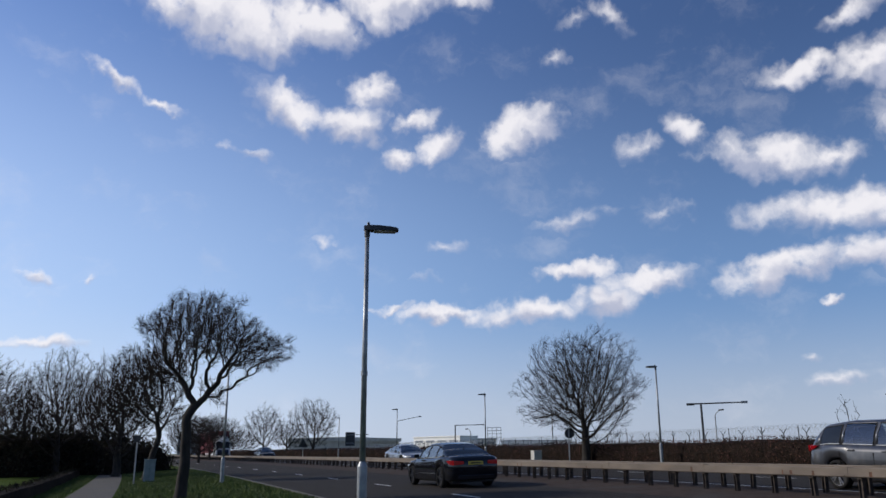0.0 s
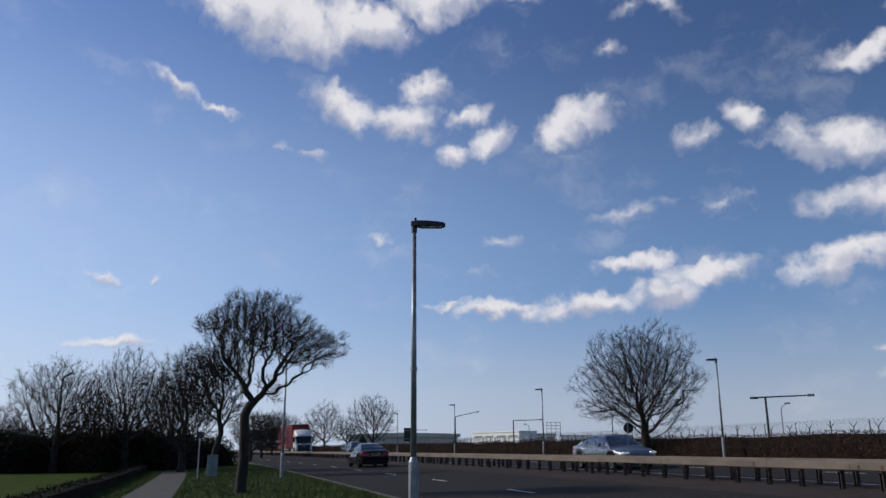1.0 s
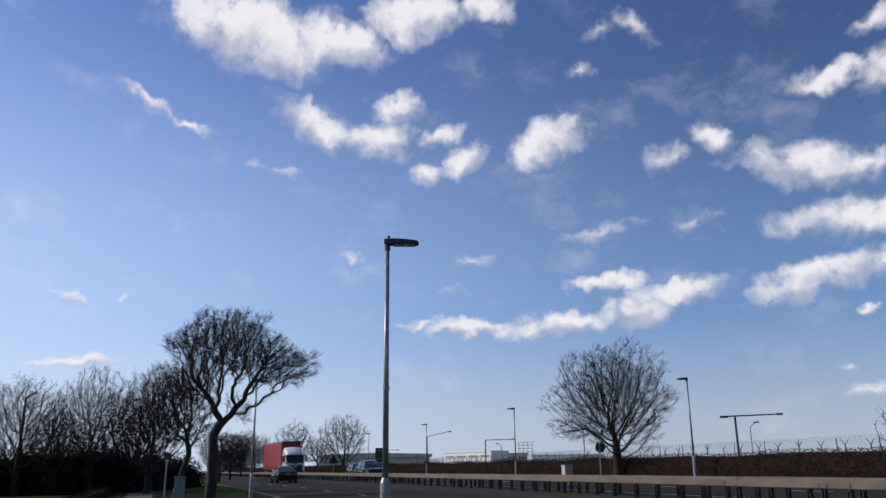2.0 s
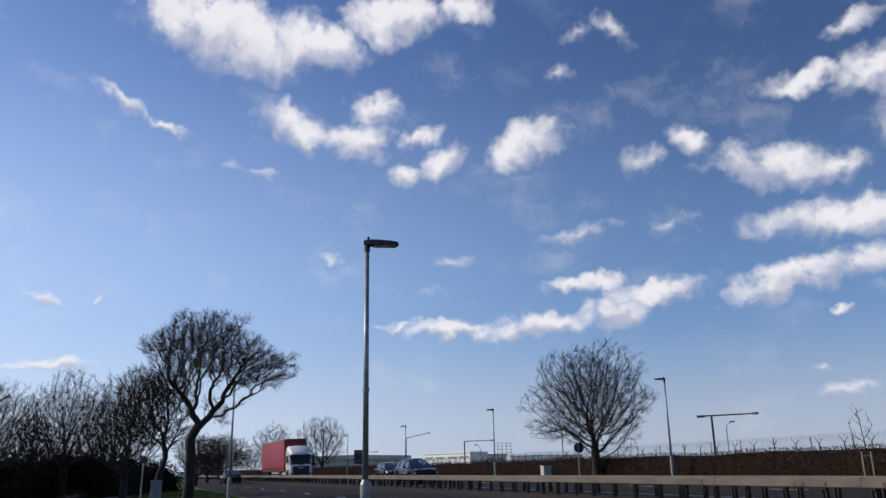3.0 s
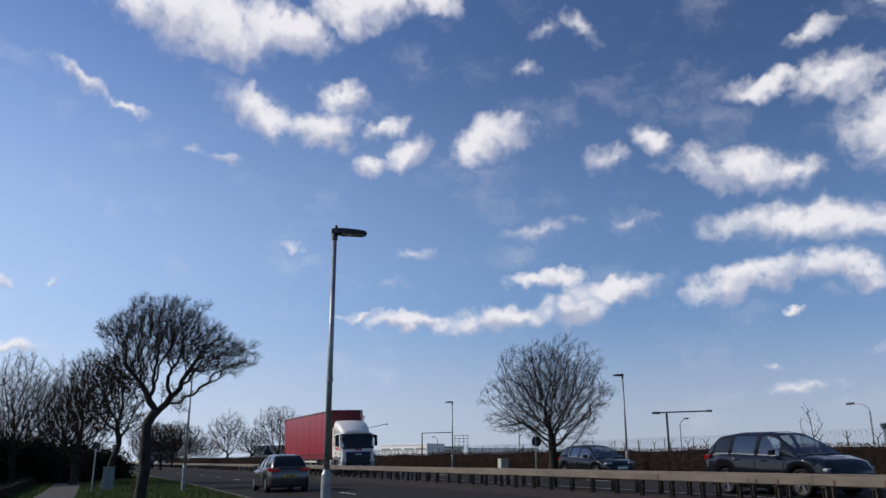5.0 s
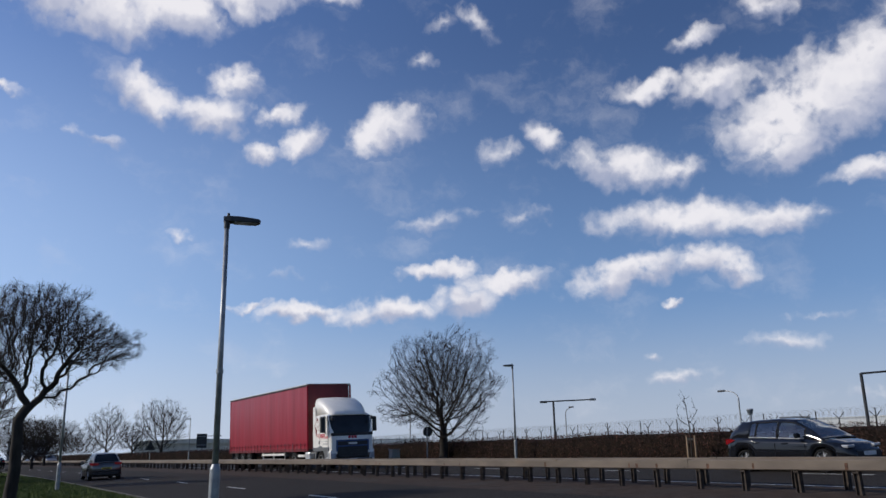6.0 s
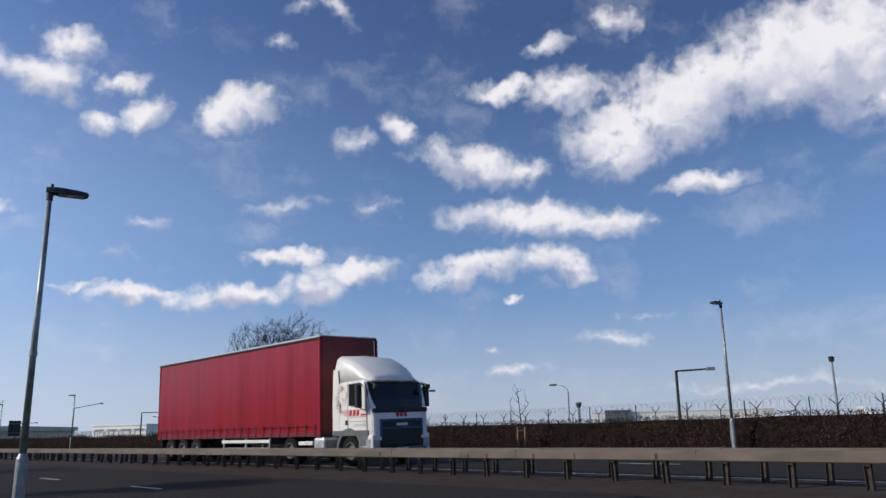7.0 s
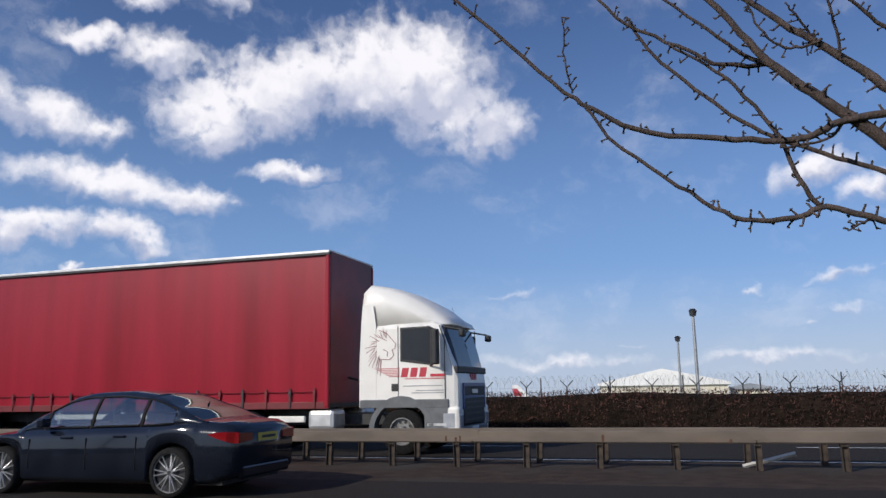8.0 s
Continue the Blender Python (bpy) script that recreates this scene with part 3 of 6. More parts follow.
def arm_mast(az, d, zfoot, high, arm, back, label, rise=0.0):
    """A plain pole with a long level arm, turned square to the road's approach."""
    root = empty("arm_lamp", pose(d * math.sin(radians(az)), d * math.cos(radians(az)), zfoot, 0, 0, 90 - az), label, "street lamp", "lamps inside the airfield")
    part("pole", rod((0, 0, -0.5), (0, 0, high), 0.095, 0.08), M_DARKMETAL, root)
    part("arm", rod((0, back, high - 0.03), (0, -arm, high + 0.03 + rise), 0.055, 0.05, 8), M_DARKMETAL, root)
    part("lantern", boxed(-0.12, 0.12, -arm - 0.45, -arm + 0.05, high + rise - 0.05, high + rise + 0.13, 0.03), M_GALV, root)
    if back:
        part("back_lantern", boxed(-0.12, 0.12, back - 0.1, back + 0.5, high - 0.14, high + 0.03, 0.03), M_DARKMETAL, root)
    return root


arm_mast(37.4, 65.8, 0.42, 4.35, 3.0, 0.6, "dark airfield lamp pole with a long level arm")
arm_mast(57.4, 47.4, 0.42, 4.15, 1.7, 0.0, "dark airfield lamp pole with a level arm")
arm_mast(20.3, 115.0, 0.42, 4.5, 3.7, 0.0, "dark airfield lamp pole with a long level arm")
arm_mast(16.15, 144.0, 0.42, 6.2, 3.9, 0.0, "dark airfield lamp pole with a rising arm", 0.75)
arm_mast(12.9, 160.0, 0.42, 4.2, 3.0, 0.0, "slim airfield lamp pole with a level arm")


# ---- grass blades on the near verge ----
def grass_blades(x0, x1, y0, y1, count, seed):
    rng = random.Random(seed)
    v, f = [], []
    for i in range(count):
        y = y0 + (y1 - y0) * rng.random() ** 1.5
        x = rng.uniform(x0, x1)
        z = -0.27 + (x + 3.9) / 8.18 * 0.18
        if -2.5 < x < -1.0:
            continue
        h, w, a = rng.uniform(0.04, 0.12), rng.uniform(0.006, 0.016), rng.uniform(0, math.pi)
        p = Vector((x + sx(y), y, z - 0.01))
        s = Vector((math.cos(a), math.sin(a), 0)) * w
        n = len(v)
        v += [p - s, p + s, p + Vector((rng.gauss(0, 0.03), rng.gauss(0, 0.03), h))]
        f.append((n, n + 1, n + 2))
    ob = raw("verge_grass", v, f, M_BLADE)
    tagged(ob, "short uneven green grass on the verge", "grass", kind="stuff")


grass_blades(-3.6, 4.24, 13, 60, 60000, 5)


# ---- trees ----
def tube(verts, faces, pts, r0, r1, sides):
    k = len(pts)
    base = len(verts)
    for i, p in enumerate(pts):
        d = (pts[min(i + 1, k - 1)] - pts[max(i - 1, 0)]).normalized()
        u = d.cross(Vector((0.31, 0.95, 0.05))).normalized()
        v = d.cross(u)
        r = r0 + (r1 - r0) * i / (k - 1)
        for s in range(sides):
            a = 2 * math.pi * s / sides
            verts.append(p + (u * math.cos(a) + v * math.sin(a)) * r)
    for i in range(k - 1):
        for s in range(sides):
            t = (s + 1) % sides
            faces.append((base + i * sides + s, base + i * sides + t, base + (i + 1) * sides + t, base + (i + 1) * sides + s))


def bend(rng, a, d, b, k, wob):
    """A bowed, slightly crooked line from a, leaving in direction d, to b."""
    reach = (b - a).length
    c = a + d * reach * 0.5
    pts = []
    for i in range(k + 1):
        t = i / k
        p = a * (1 - t) ** 2 + c * 2 * t * (1 - t) + b * t * t
        if 0 < i:
            p = p + Vector((rng.gauss(0, 1), rng.gauss(0, 1), rng.gauss(0, 1))) * wob * reach * (0.4 + t)
        pts.append(p)
    return pts


def limb_tube(verts, faces, pts, radii, sides):
    """A crooked round bar with its own thickness at each point."""
    base, k = len(verts), len(pts)
    for i, p in enumerate(pts):
        d = (pts[min(i + 1, k - 1)] - pts[max(i - 1, 0)]).normalized()
        u = d.cross(Vector((0.31, 0.95, 0.05))).normalized()
        v = d.cross(u)
        for q in range(sides):
            a = 2 * math.pi * q / sides
            verts.append(p + (u * math.cos(a) + v * math.sin(a)) * radii[i])
    for i in range(k - 1):
        for q in range(sides):
            t = (q + 1) % sides
            faces.append((base + i * sides + q, base + i * sides + t, base + (i + 1) * sides + t, base + (i + 1) * sides + q))


def tree(name, x, y, z, fork, lobes, buds, step, radius, label, seed, lean=(0, 0), thin=0.006, category="tree", twigs=2, twig=0.45, up=0.12, shell=0.5, sprigs=3, crook=0.22, ahead=0.45):
    """A bare tree. Its branches grow step by step from the fork towards buds strewn through the crown's lobes
    (centre, size, share); each branch is as thick as what it carries; short twigs end them."""
    gen, rng = np.random.default_rng(seed), random.Random(seed)
    bark, fine = M_BARK, M_TWIG
    root = empty(name, pose(x, y, z), label, category, "bare trees")
    trunk = bend(rng, Vector((0, 0, -0.15)), Vector((0, 0, 1)), Vector((lean[0], lean[1], fork)), 6, 0.012)
    spots = []
    for c, size, share in lobes:
        k = int(buds * share)
        way = gen.normal(size=(k, 3))
        way /= np.linalg.norm(way, axis=1)[:, None]
        wave = 1 + 0.13 * np.sin(way @ gen.normal(size=(3, 4)) * 5 + gen.uniform(0, 6, 4)).sum(1) / 2
        spots.append(np.array(c) + way * (gen.random(k) ** shell * wave)[:, None] * np.array(size))
    spots = np.concatenate(spots)
    pos = [np.array(p) for p in trunk[3:]]
    parent = [-1, 0, 1, 2]
    near = np.full(len(spots), 1e9)
    who = np.zeros(len(spots), int)

    def notice(first):
        for i in range(first, len(pos)):
            d = np.linalg.norm(spots - pos[i], axis=1)
            hit = d < near
            near[hit], who[hit] = d[hit], i

    notice(0)
    for _ in range(90):
        if len(spots) == 0:
            break
        way = spots - np.array(pos)[who]
        way /= np.maximum(near, 1e-6)[:, None]
        pull = {}
        reach = near < np.maximum(step * 7, near.min() + step * 2)
        for i in np.unique(who[reach]):
            pull[i] = way[reach & (who == i)].sum(0)
        first = len(pos)
        for i, d in pull.items():
            d = d / max(np.linalg.norm(d), 1e-6)
            back = pos[i] - pos[parent[i]] if parent[i] >= 0 else np.array((0, 0, 1.0))
            d = d + ahead * back / max(np.linalg.norm(back), 1e-6) + gen.normal(size=3) * crook + np.array((0, 0, up))
            pos.append(pos[i] + d / np.linalg.norm(d) * step)
            parent.append(int(i))
        notice(first)
        keep = near > step * 1.15
        spots, near, who = spots[keep], near[keep], who[keep]
    n = len(pos)
    kids = [[] for _ in range(n)]
    for i in range(1, n):
        kids[parent[i]].append(i)
    load = [0.0] * n
    for i in range(n - 1, -1, -1):
        load[i] = sum(load[k] for k in kids[i]) + (1.0 if not kids[i] else 0.08)
    thick = [max(thin, radius * 0.82 * (v / load[0]) ** 0.46) for v in load]
    v, f = [], []
    limb_tube(v, f, [*trunk[:1], Vector((0, 0, 0.1)), *trunk[1:]], [radius * q for q in (1.6, 1.25, 1.08, 1.0, 0.95, 0.9, 0.86, 0.82)], 12)
    raw("trunk", v, f, bark, root, True)
    mv, mf = [], []
    starts = [(0, k) for k in kids[0]]
    seen = []
    while starts:
        a, b = starts.pop()
        line_of = [a, b]
        while kids[line_of[-1]]:
            order = sorted(kids[line_of[-1]], key=lambda k: -load[k])
            starts += [(line_of[-1], k) for k in order[1:]]
            line_of.append(order[0])
        pts = [Vector(pos[i]) for i in line_of]
        rad = [min(thick[i], thick[b]) for i in line_of]
        rad[-1] = thin * 0.6
        if len(line_of) > 2 and thick[b] > radius * 0.2:
            v, f = [], []
            limb_tube(v, f, pts, rad, 7)
            raw("limb", v, f, bark, root, True)
        else:
            limb_tube(mv, mf, pts, rad, 3)
        seen += line_of[2:]
    heart = Vector((lean[0], lean[1], fork))
    for i in seen:
        if thick[i] > radius * 0.3:
            continue
        p = Vector(pos[i])
        back = Vector(pos[i]) - Vector(pos[parent[i]])
        for _ in range(twigs):
            d = back.normalized() * 0.7 + (p - heart).normalized() * 0.35 + Vector((rng.gauss(0, 0.55), rng.gauss(0, 0.55), rng.gauss(0.12, 0.5)))
            d = d.normalized() * twig * rng.uniform(0.35, 1.1)
            mid = p + d * 0.5 + Vector((rng.gauss(0, 0.1), rng.gauss(0, 0.1), rng.gauss(0.03, 0.1))) * twig
            limb_tube(mv, mf, [p, mid, p + d], [thin * 0.85, thin * 0.7, thin * 0.4], 3)
            for q in range(sprigs):
                o = p.lerp(mid, 0.5 + 0.25 * q) if q < 2 else mid
                e = (d.normalized() * 0.8 + Vector((rng.gauss(0, 0.6), rng.gauss(0, 0.6), rng.gauss(0.1, 0.6)))).normalized() * twig * rng.uniform(0.3, 0.65)
                limb_tube(mv, mf, [o, o + e], [thin * 0.65, thin * 0.4], 3)
    tagged(raw("twig_mass", mv, mf, fine, root), kind="stuff")
    return root


tree("verge_tree", 0.62, 24.9, -0.26, 2.35, [((0.02, 0, 3.7), (0.25, 0.25, 0.9), 0.01), ((0.30, 0, 5.05), (1.45, 1.5, 0.98), 0.42), ((1.62, 0, 4.5), (1.28, 1.2, 0.70), 0.28), ((-0.85, 0, 5.05), (0.85, 0.9, 0.42), 0.12),
     ((-0.65, 0, 3.95), (0.75, 0.8, 0.65), 0.12), ((0.75, 0.2, 3.2), (0.5, 0.5, 0.4), 0.03)], 5800, 0.13, 0.165,
     "dark bare verge tree with a flat, wind-shaped crown of fine twigs", 3, (0.02, 0), thin=0.0050, twigs=3, twig=0.30, up=0.0, shell=0.6, sprigs=3, crook=0.38, ahead=0.5)
tree("hedge_tree", 24.3, 43.0, 0.42, 1.9, [((0, 0, 4.6), (3.6, 3.6, 3.15), 0.92), ((-1.4, 0, 2.9), (2.6, 2.6, 0.9), 0.08)], 5200, 0.22, 0.27,
     "bare rounded tree with a short thick trunk before the hedge", 8, thin=0.0070, twigs=2, twig=0.55, up=0.12, shell=0.6, sprigs=2, crook=0.13, ahead=1.0)
for tx, ty, fork, c, size, seed in ((21.2, 117, 1.9, 4.9, (3.6, 3.6, 3.6), 12), (18.1, 150, 1.9, 5.2, (3.8, 3.8, 3.8), 14), (19.8, 133, 1.4, 3.4, (2.2, 2.2, 2.2), 15)):
    tree("hedge_tree", tx, ty, 0.40, fork, [((0, 0, c), size, 1)], 900, 0.34, 0.24, "bare rounded tree beyond the hedge", seed, thin=0.013, twigs=2, twig=0.8, up=0.15, sprigs=2, crook=0.13, ahead=1.0)


def around(az, d):
    return d * math.sin(radians(az)), d * math.cos(radians(az))


for az, d, high, half, seed in ((-10.4, 57, 7.3, 3.0, 21), (-6.2, 57, 7.9, 2.8, 23), (-2.6, 52, 7.3, 2.4, 24),
                                (-14.0, 62, 4.4, 2.2, 27), (-3.7, 66, 7.2, 2.8, 28), (-8.2, 67, 5.8, 2.4, 29)):
    px, py = around(az, d)
    tree("field_tree", px, py, -0.3, high * 0.2, [((0, 0, high * 0.57), (half, half, high * 0.42), 1)], 2800, 0.25, 0.24,
         "dark bare tree in the belt behind the footpath", seed, thin=0.0085, twigs=2, twig=0.6, up=0.10, shell=0.6, sprigs=2, crook=0.2, ahead=0.8)
px, py = around(-0.75, 43)
tree("field_tree", px, py, -0.3, 2.1, [((-0.3, 0, 4.9), (1.9, 1.8, 2.0), 0.8), ((0.6, 0, 3.4), (1.2, 1.2, 0.8), 0.2)], 3000, 0.19, 0.17,
     "dark bare tree with a leaning trunk beside the footpath", 25, (0.45, 0), thin=0.009, twigs=2, twig=0.45, up=0.05, crook=0.3)
for az, d, high, half, seed in ((2.6, 105, 6.0, 3.0, 31), (3.3, 130, 7.0, 3.2, 32), (4.2, 160, 7.6, 3.6, 33), (1.9, 90, 5.4, 2.4, 34), (5.2, 185, 6.0, 4.0, 35)):
    px, py = around(az, d)
    tree("far_tree", px, py, -0.3, high * 0.25, [((0, 0, high * 0.6), (half, half, high * 0.42), 1)], 1500, 0.32, 0.2,
         "distant bare tree along the road", seed, thin=0.014, twigs=2, twig=0.8, up=0.15, sprigs=2)


def thicket(name, az0, az1, d, high, count, seed, label):
    """A dark bank of evergreen scrub, made of many small leaves on uneven mounds coloured as shade."""
    rng = random.Random(seed)
    root = empty(name, pose(0, 0, 0), label, "bushes")
    k = int((az1 - az0) * 1.6) + 2
    for i in range(k):
        a = az0 + (az1 - az0) * i / (k - 1)
        px, py = around(a, d + rng.uniform(-3, 3))
        r, h = rng.uniform(1.4, 2.3), high * rng.uniform(0.7, 1.0)
        v, f = [], []
        for j in range(5):
            e = j / 4 * math.pi / 2
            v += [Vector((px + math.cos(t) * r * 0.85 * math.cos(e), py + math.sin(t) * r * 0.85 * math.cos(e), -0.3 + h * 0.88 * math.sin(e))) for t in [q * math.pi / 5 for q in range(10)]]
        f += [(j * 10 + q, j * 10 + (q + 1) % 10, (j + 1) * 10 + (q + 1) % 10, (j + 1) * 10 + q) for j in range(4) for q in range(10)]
        # shadow under the leaves is painted as this mound's dark colour
        mound = raw("mound", v, f, M_INNER_SHADE, root)
        v, f = [], []
        for _ in range(count // k):
            t, e = rng.uniform(0, 2 * math.pi), math.asin(rng.random())
            g = rng.uniform(0.82, 1.14) * (1 + 0.14 * noise.noise((t * 1.5, e * 2, i)))
            p = Vector((px + math.cos(t) * math.cos(e) * r * g, py + math.sin(t) * math.cos(e) * r * g, -0.3 + h * math.sin(e) * g))
            d1 = Vector((rng.gauss(0, 1), rng.gauss(0, 1), rng.gauss(0.3, 1))).normalized() * rng.uniform(0.14, 0.34)
            s = d1.cross(Vector((rng.gauss(0, 1), rng.gauss(0, 1), 1))).normalized() * rng.uniform(0.03, 0.08)
            n = len(v)
            v += [p, p + d1 * 0.5 + s, p + d1, p + d1 * 0.5 - s]
            f.append((n, n + 1, n + 2, n + 3))
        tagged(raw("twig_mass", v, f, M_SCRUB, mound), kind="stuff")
    return root


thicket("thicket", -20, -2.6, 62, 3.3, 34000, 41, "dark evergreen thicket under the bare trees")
# wholly out of view; added so the car sides mirror something dark
thicket("thicket", -110, -21, 48, 1.9, 16000, 43, "unseen scrub bank added to darken reflections on the cars")
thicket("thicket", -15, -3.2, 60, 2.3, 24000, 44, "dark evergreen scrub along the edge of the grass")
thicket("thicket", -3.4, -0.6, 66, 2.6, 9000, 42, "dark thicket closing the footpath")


# ---- vehicles ----
def wheel(parent, x, y, r, w, rim_mat, spokes=5):
    """Tyre with a rounded shoulder, and a spoked rim, facing away from the car's middle."""
    s = 1 if x > 0 else -1
    prof = [(-w / 2, r * 0.79), (-w / 2, r * 0.93), (-w / 2 + 0.03, r), (w / 2 - 0.03, r), (w / 2, r * 0.93), (w / 2, r * 0.79), (w / 2 - 0.04, r * 0.77)]
    root = new("wheel")
    root.parent = parent
    root.location = (x, y, r)
    secs = [[(u, math.cos(a) * q, math.sin(a) * q) for a in [i * math.pi / 14 for i in range(28)]] for u, q in prof]
    tyre = part("tyre", loft(secs, cap=False), M_TYRE, root, smooth=True)
    rim = bmesh.new()
    f = s * (w / 2 - 0.025)
    cyl(rim, (f - s * 0.07, 0, 0), (f - s * 0.05, 0, 0), r * 0.79, r * 0.79, 24)
    cyl(rim, (f - s * 0.05, 0, 0), (f + s * 0.005, 0, 0), r * 0.12, r * 0.1, 12)
    hub = part("brake_disc", rim, M_DARKMETAL, root)
    sp = bmesh.new()
    for i in range(spokes):
        a = 2 * math.pi * i / spokes
        for off in (-0.16, 0.16):
            cyl(sp, (f, math.cos(a + off * 0.5) * r * 0.1, math.sin(a + off * 0.5) * r * 0.1), (f, math.cos(a + off) * r * 0.75, math.sin(a + off) * r * 0.75), 0.0115 if spokes > 6 else 0.017, 0.008 if spokes > 6 else 0.012, 6)
    ring = [[(f + du, math.cos(a) * q, math.sin(a) * q) for a in [i * math.pi / 14 for i in range(28)]] for du, q in ((-0.02 * s, r * 0.79), (0.008 * s, r * 0.795), (0.008 * s, r * 0.765), (-0.02 * s, r * 0.755))]
    part("rim", sp, rim_mat, root)
    part("rim_ring", loft(ring, cap=False), rim_mat, root)
    return root


def spline(points, y):
    for (a, va), (b, vb) in zip(points, points[1:]):
        if a <= y <= b:
            t = (y - a) / (b - a)
            t = t * t * (3 - 2 * t) * 0.35 + t * 0.65
            return va + (vb - va) * t
    return points[0][1] if y < points[0][0] else points[-1][1]


def car(kind, paint, label, m, rim_mat=M_RIM, brake=False, headlit=False, spokes=5, chrome=True):
    """A car built from its shoulder line, its arches and its glasshouse; the nose is at +Y."""
    spec = CARS[kind]
    L, W, r = spec["L"], spec["W"], spec["r"]
    root = empty(kind, m, label, "car", "cars on the road")
    h = L / 2
    fa, ra = spec["axles"]
    arch = r + 0.05
    ys = sorted({round(-h + L * i / 46, 4) for i in range(47)} | {round(c + arch * math.cos(math.pi * i / 10), 4) for c in (fa, ra) for i in range(11)})
    belt, plan = spec["belt"], spec["plan"]
    secs = []
    for y in ys:
        t, w = spline(belt, y), spline(plan, y) * W / 2
        b = 0.19 + max(0.0, abs(y) - h + 0.35) * 0.35
        for c in (fa, ra):
            if abs(y - c) < arch:
                b = max(b, r + math.sqrt(arch * arch - (y - c) ** 2))
        b = min(b, t - 0.12)
        mid = b + (t - b) * 0.55
        half = [(w * 0.90, b), (w * 0.985, b + 0.05 * (t - b) / 0.6), (w, mid), (w * 0.985, b + (t - b) * 0.80), (w * 0.94, t - 0.035), (w * 0.80, t), (w * 0.4, t + 0.022)]
        ring = [(x, y, z) for x, z in half] + [(-x, y, z) for x, z in half[::-1]]
        secs.append(ring)
    body = part("body", loft(secs), paint, root, smooth=True)
    part("underside", boxed(-W * 0.40, W * 0.40, -h * 0.9, h * 0.9, 0.17, 0.24), M_PLASTIC, root)
    for c in (fa, ra):
        part("arch_liner", boxed(-W * 0.36, W * 0.36, c - arch * 1.02, c + arch * 1.02, 0.2, r + arch - 0.04), M_PLASTIC, root)
    # glasshouse: roof, rails and pillars left standing round real openings
    roof = spec["roof"]
    y0, y1 = roof[0][0], roof[-1][0]
    front, rear, panes = spec["front"], spec["rear"], spec["panes"]
    gy = sorted({round(y0 + (y1 - y0) * i / 30, 4) for i in range(31)} | {round(v, 4) for pair in (*panes, front, rear) for v in pair})

    def section(y, inset=0.0):
        zt, zb, w = spline(roof, y), spline(belt, y) - 0.05, spline(plan, y) * W / 2 * 0.90
        zt = max(zt, zb + 0.012)
        k = (zt - zb) / 0.55
        wt = w - 0.23 * k
        half = [(w, zb), (w - 0.10 * k, zb + (zt - zb) * 0.5), (wt, zt - 0.075 * min(k, 1)), (wt - 0.09 * min(k, 1), zt - 0.012), (wt * 0.5, zt + 0.012)]
        return [(x - inset, y, z) for x, z in half]

    def inside(y, span):
        return span[0] < y < span[1]

    bm = bmesh.new()
    rings = []
    for y in gy:
        half = section(y)
        rings.append([bm.verts.new(p) for p in half] + [bm.verts.new((-x, yy, z)) for x, yy, z in half[::-1]])
    for ya, yb, p, q in zip(gy, gy[1:], rings, rings[1:]):
        m_y = (ya + yb) / 2
        side_open = any(inside(m_y, pane) for pane in panes)
        top_open = inside(m_y, front) or inside(m_y, rear)
        for i in range(9):
            if (i in (0, 1, 7, 8) and side_open) or (i in (3, 4, 5) and top_open):
                continue
            bm.faces.new((p[i], p[i + 1], q[i + 1], q[i]))
    bmesh.ops.recalc_face_normals(bm, faces=bm.faces)
    bmesh.ops.solidify(bm, geom=bm.faces[:], thickness=0.025)
    part("roof", bm, paint, root, smooth=True)
    for a, b in panes:
        cut = [y for y in gy if a - 1e-4 <= y <= b + 1e-4]
        for s in (-1, 1):
            bm = bmesh.new()
            rows = [[bm.verts.new((s * x, y, z)) for x, y, z in section(v, 0.012)[:3]] for v in cut for y in (v,)]
            for u, v in zip(rows, rows[1:]):
                for q in range(2):
                    bm.faces.new((u[q], u[q + 1], v[q + 1], v[q]) if s < 0 else (u[q], v[q], v[q + 1], u[q + 1]))
            part("window", bm, M_CLEAR if inside(b, (-1.0, 2.0)) or chrome is False else M_GLASS, root, smooth=True)
            for low, thick in ((0, 0.05), (2, 0.0)):
                tr = loft([[(s * (section(y)[low][0] + e), y, section(y)[low][2] + thick + q) for e, q in ((-0.035, -0.008), (0.004, -0.008), (0.004, 0.009), (-0.035, 0.009))] for y in cut])
                part("window_trim", tr, M_ALU if chrome and low == 0 else M_LINING, root)
            part("pillar", loft([[(s * x + s * e, b + g, z) for e, g in ((-0.02, -0.02), (0.004, -0.02), (0.004, 0.02), (-0.02, 0.02))] for x, y, z in section(b)[:3]]), M_LINING, root)
    for word, span, glass in (("windscreen", front, M_CLEAR), ("rear_window", rear, M_GLASS)):
        bm = bmesh.new()
        cut = [y for y in gy if span[0] - 1e-4 <= y <= span[1] + 1e-4]
        rows = []
        for y in cut:
            c3, c4 = section(y)[3:]
            rows.append([bm.verts.new((x, y, z - 0.006)) for x, z in ((-c3[0], c3[2]), (-c4[0], c4[2]), (0, c4[2] + 0.004), (c4[0], c4[2]), (c3[0], c3[2]))])
        for u, v in zip(rows, rows[1:]):
            for q in range(4):
                bm.faces.new((u[q], u[q + 1], v[q + 1], v[q]))
        bmesh.ops.recalc_face_normals(bm, faces=bm.faces)
        part(word, bm, glass, root, smooth=True)
    # what shows through the glass: dark deck, seats with head rests, steering wheel
    deck_z = spline(belt, 0) + 0.028
    part("interior_deck", boxed(-W * 0.40, W * 0.40, y0 + 0.55, y1 - 0.5, deck_z - 0.02, deck_z), M_LINING, root)
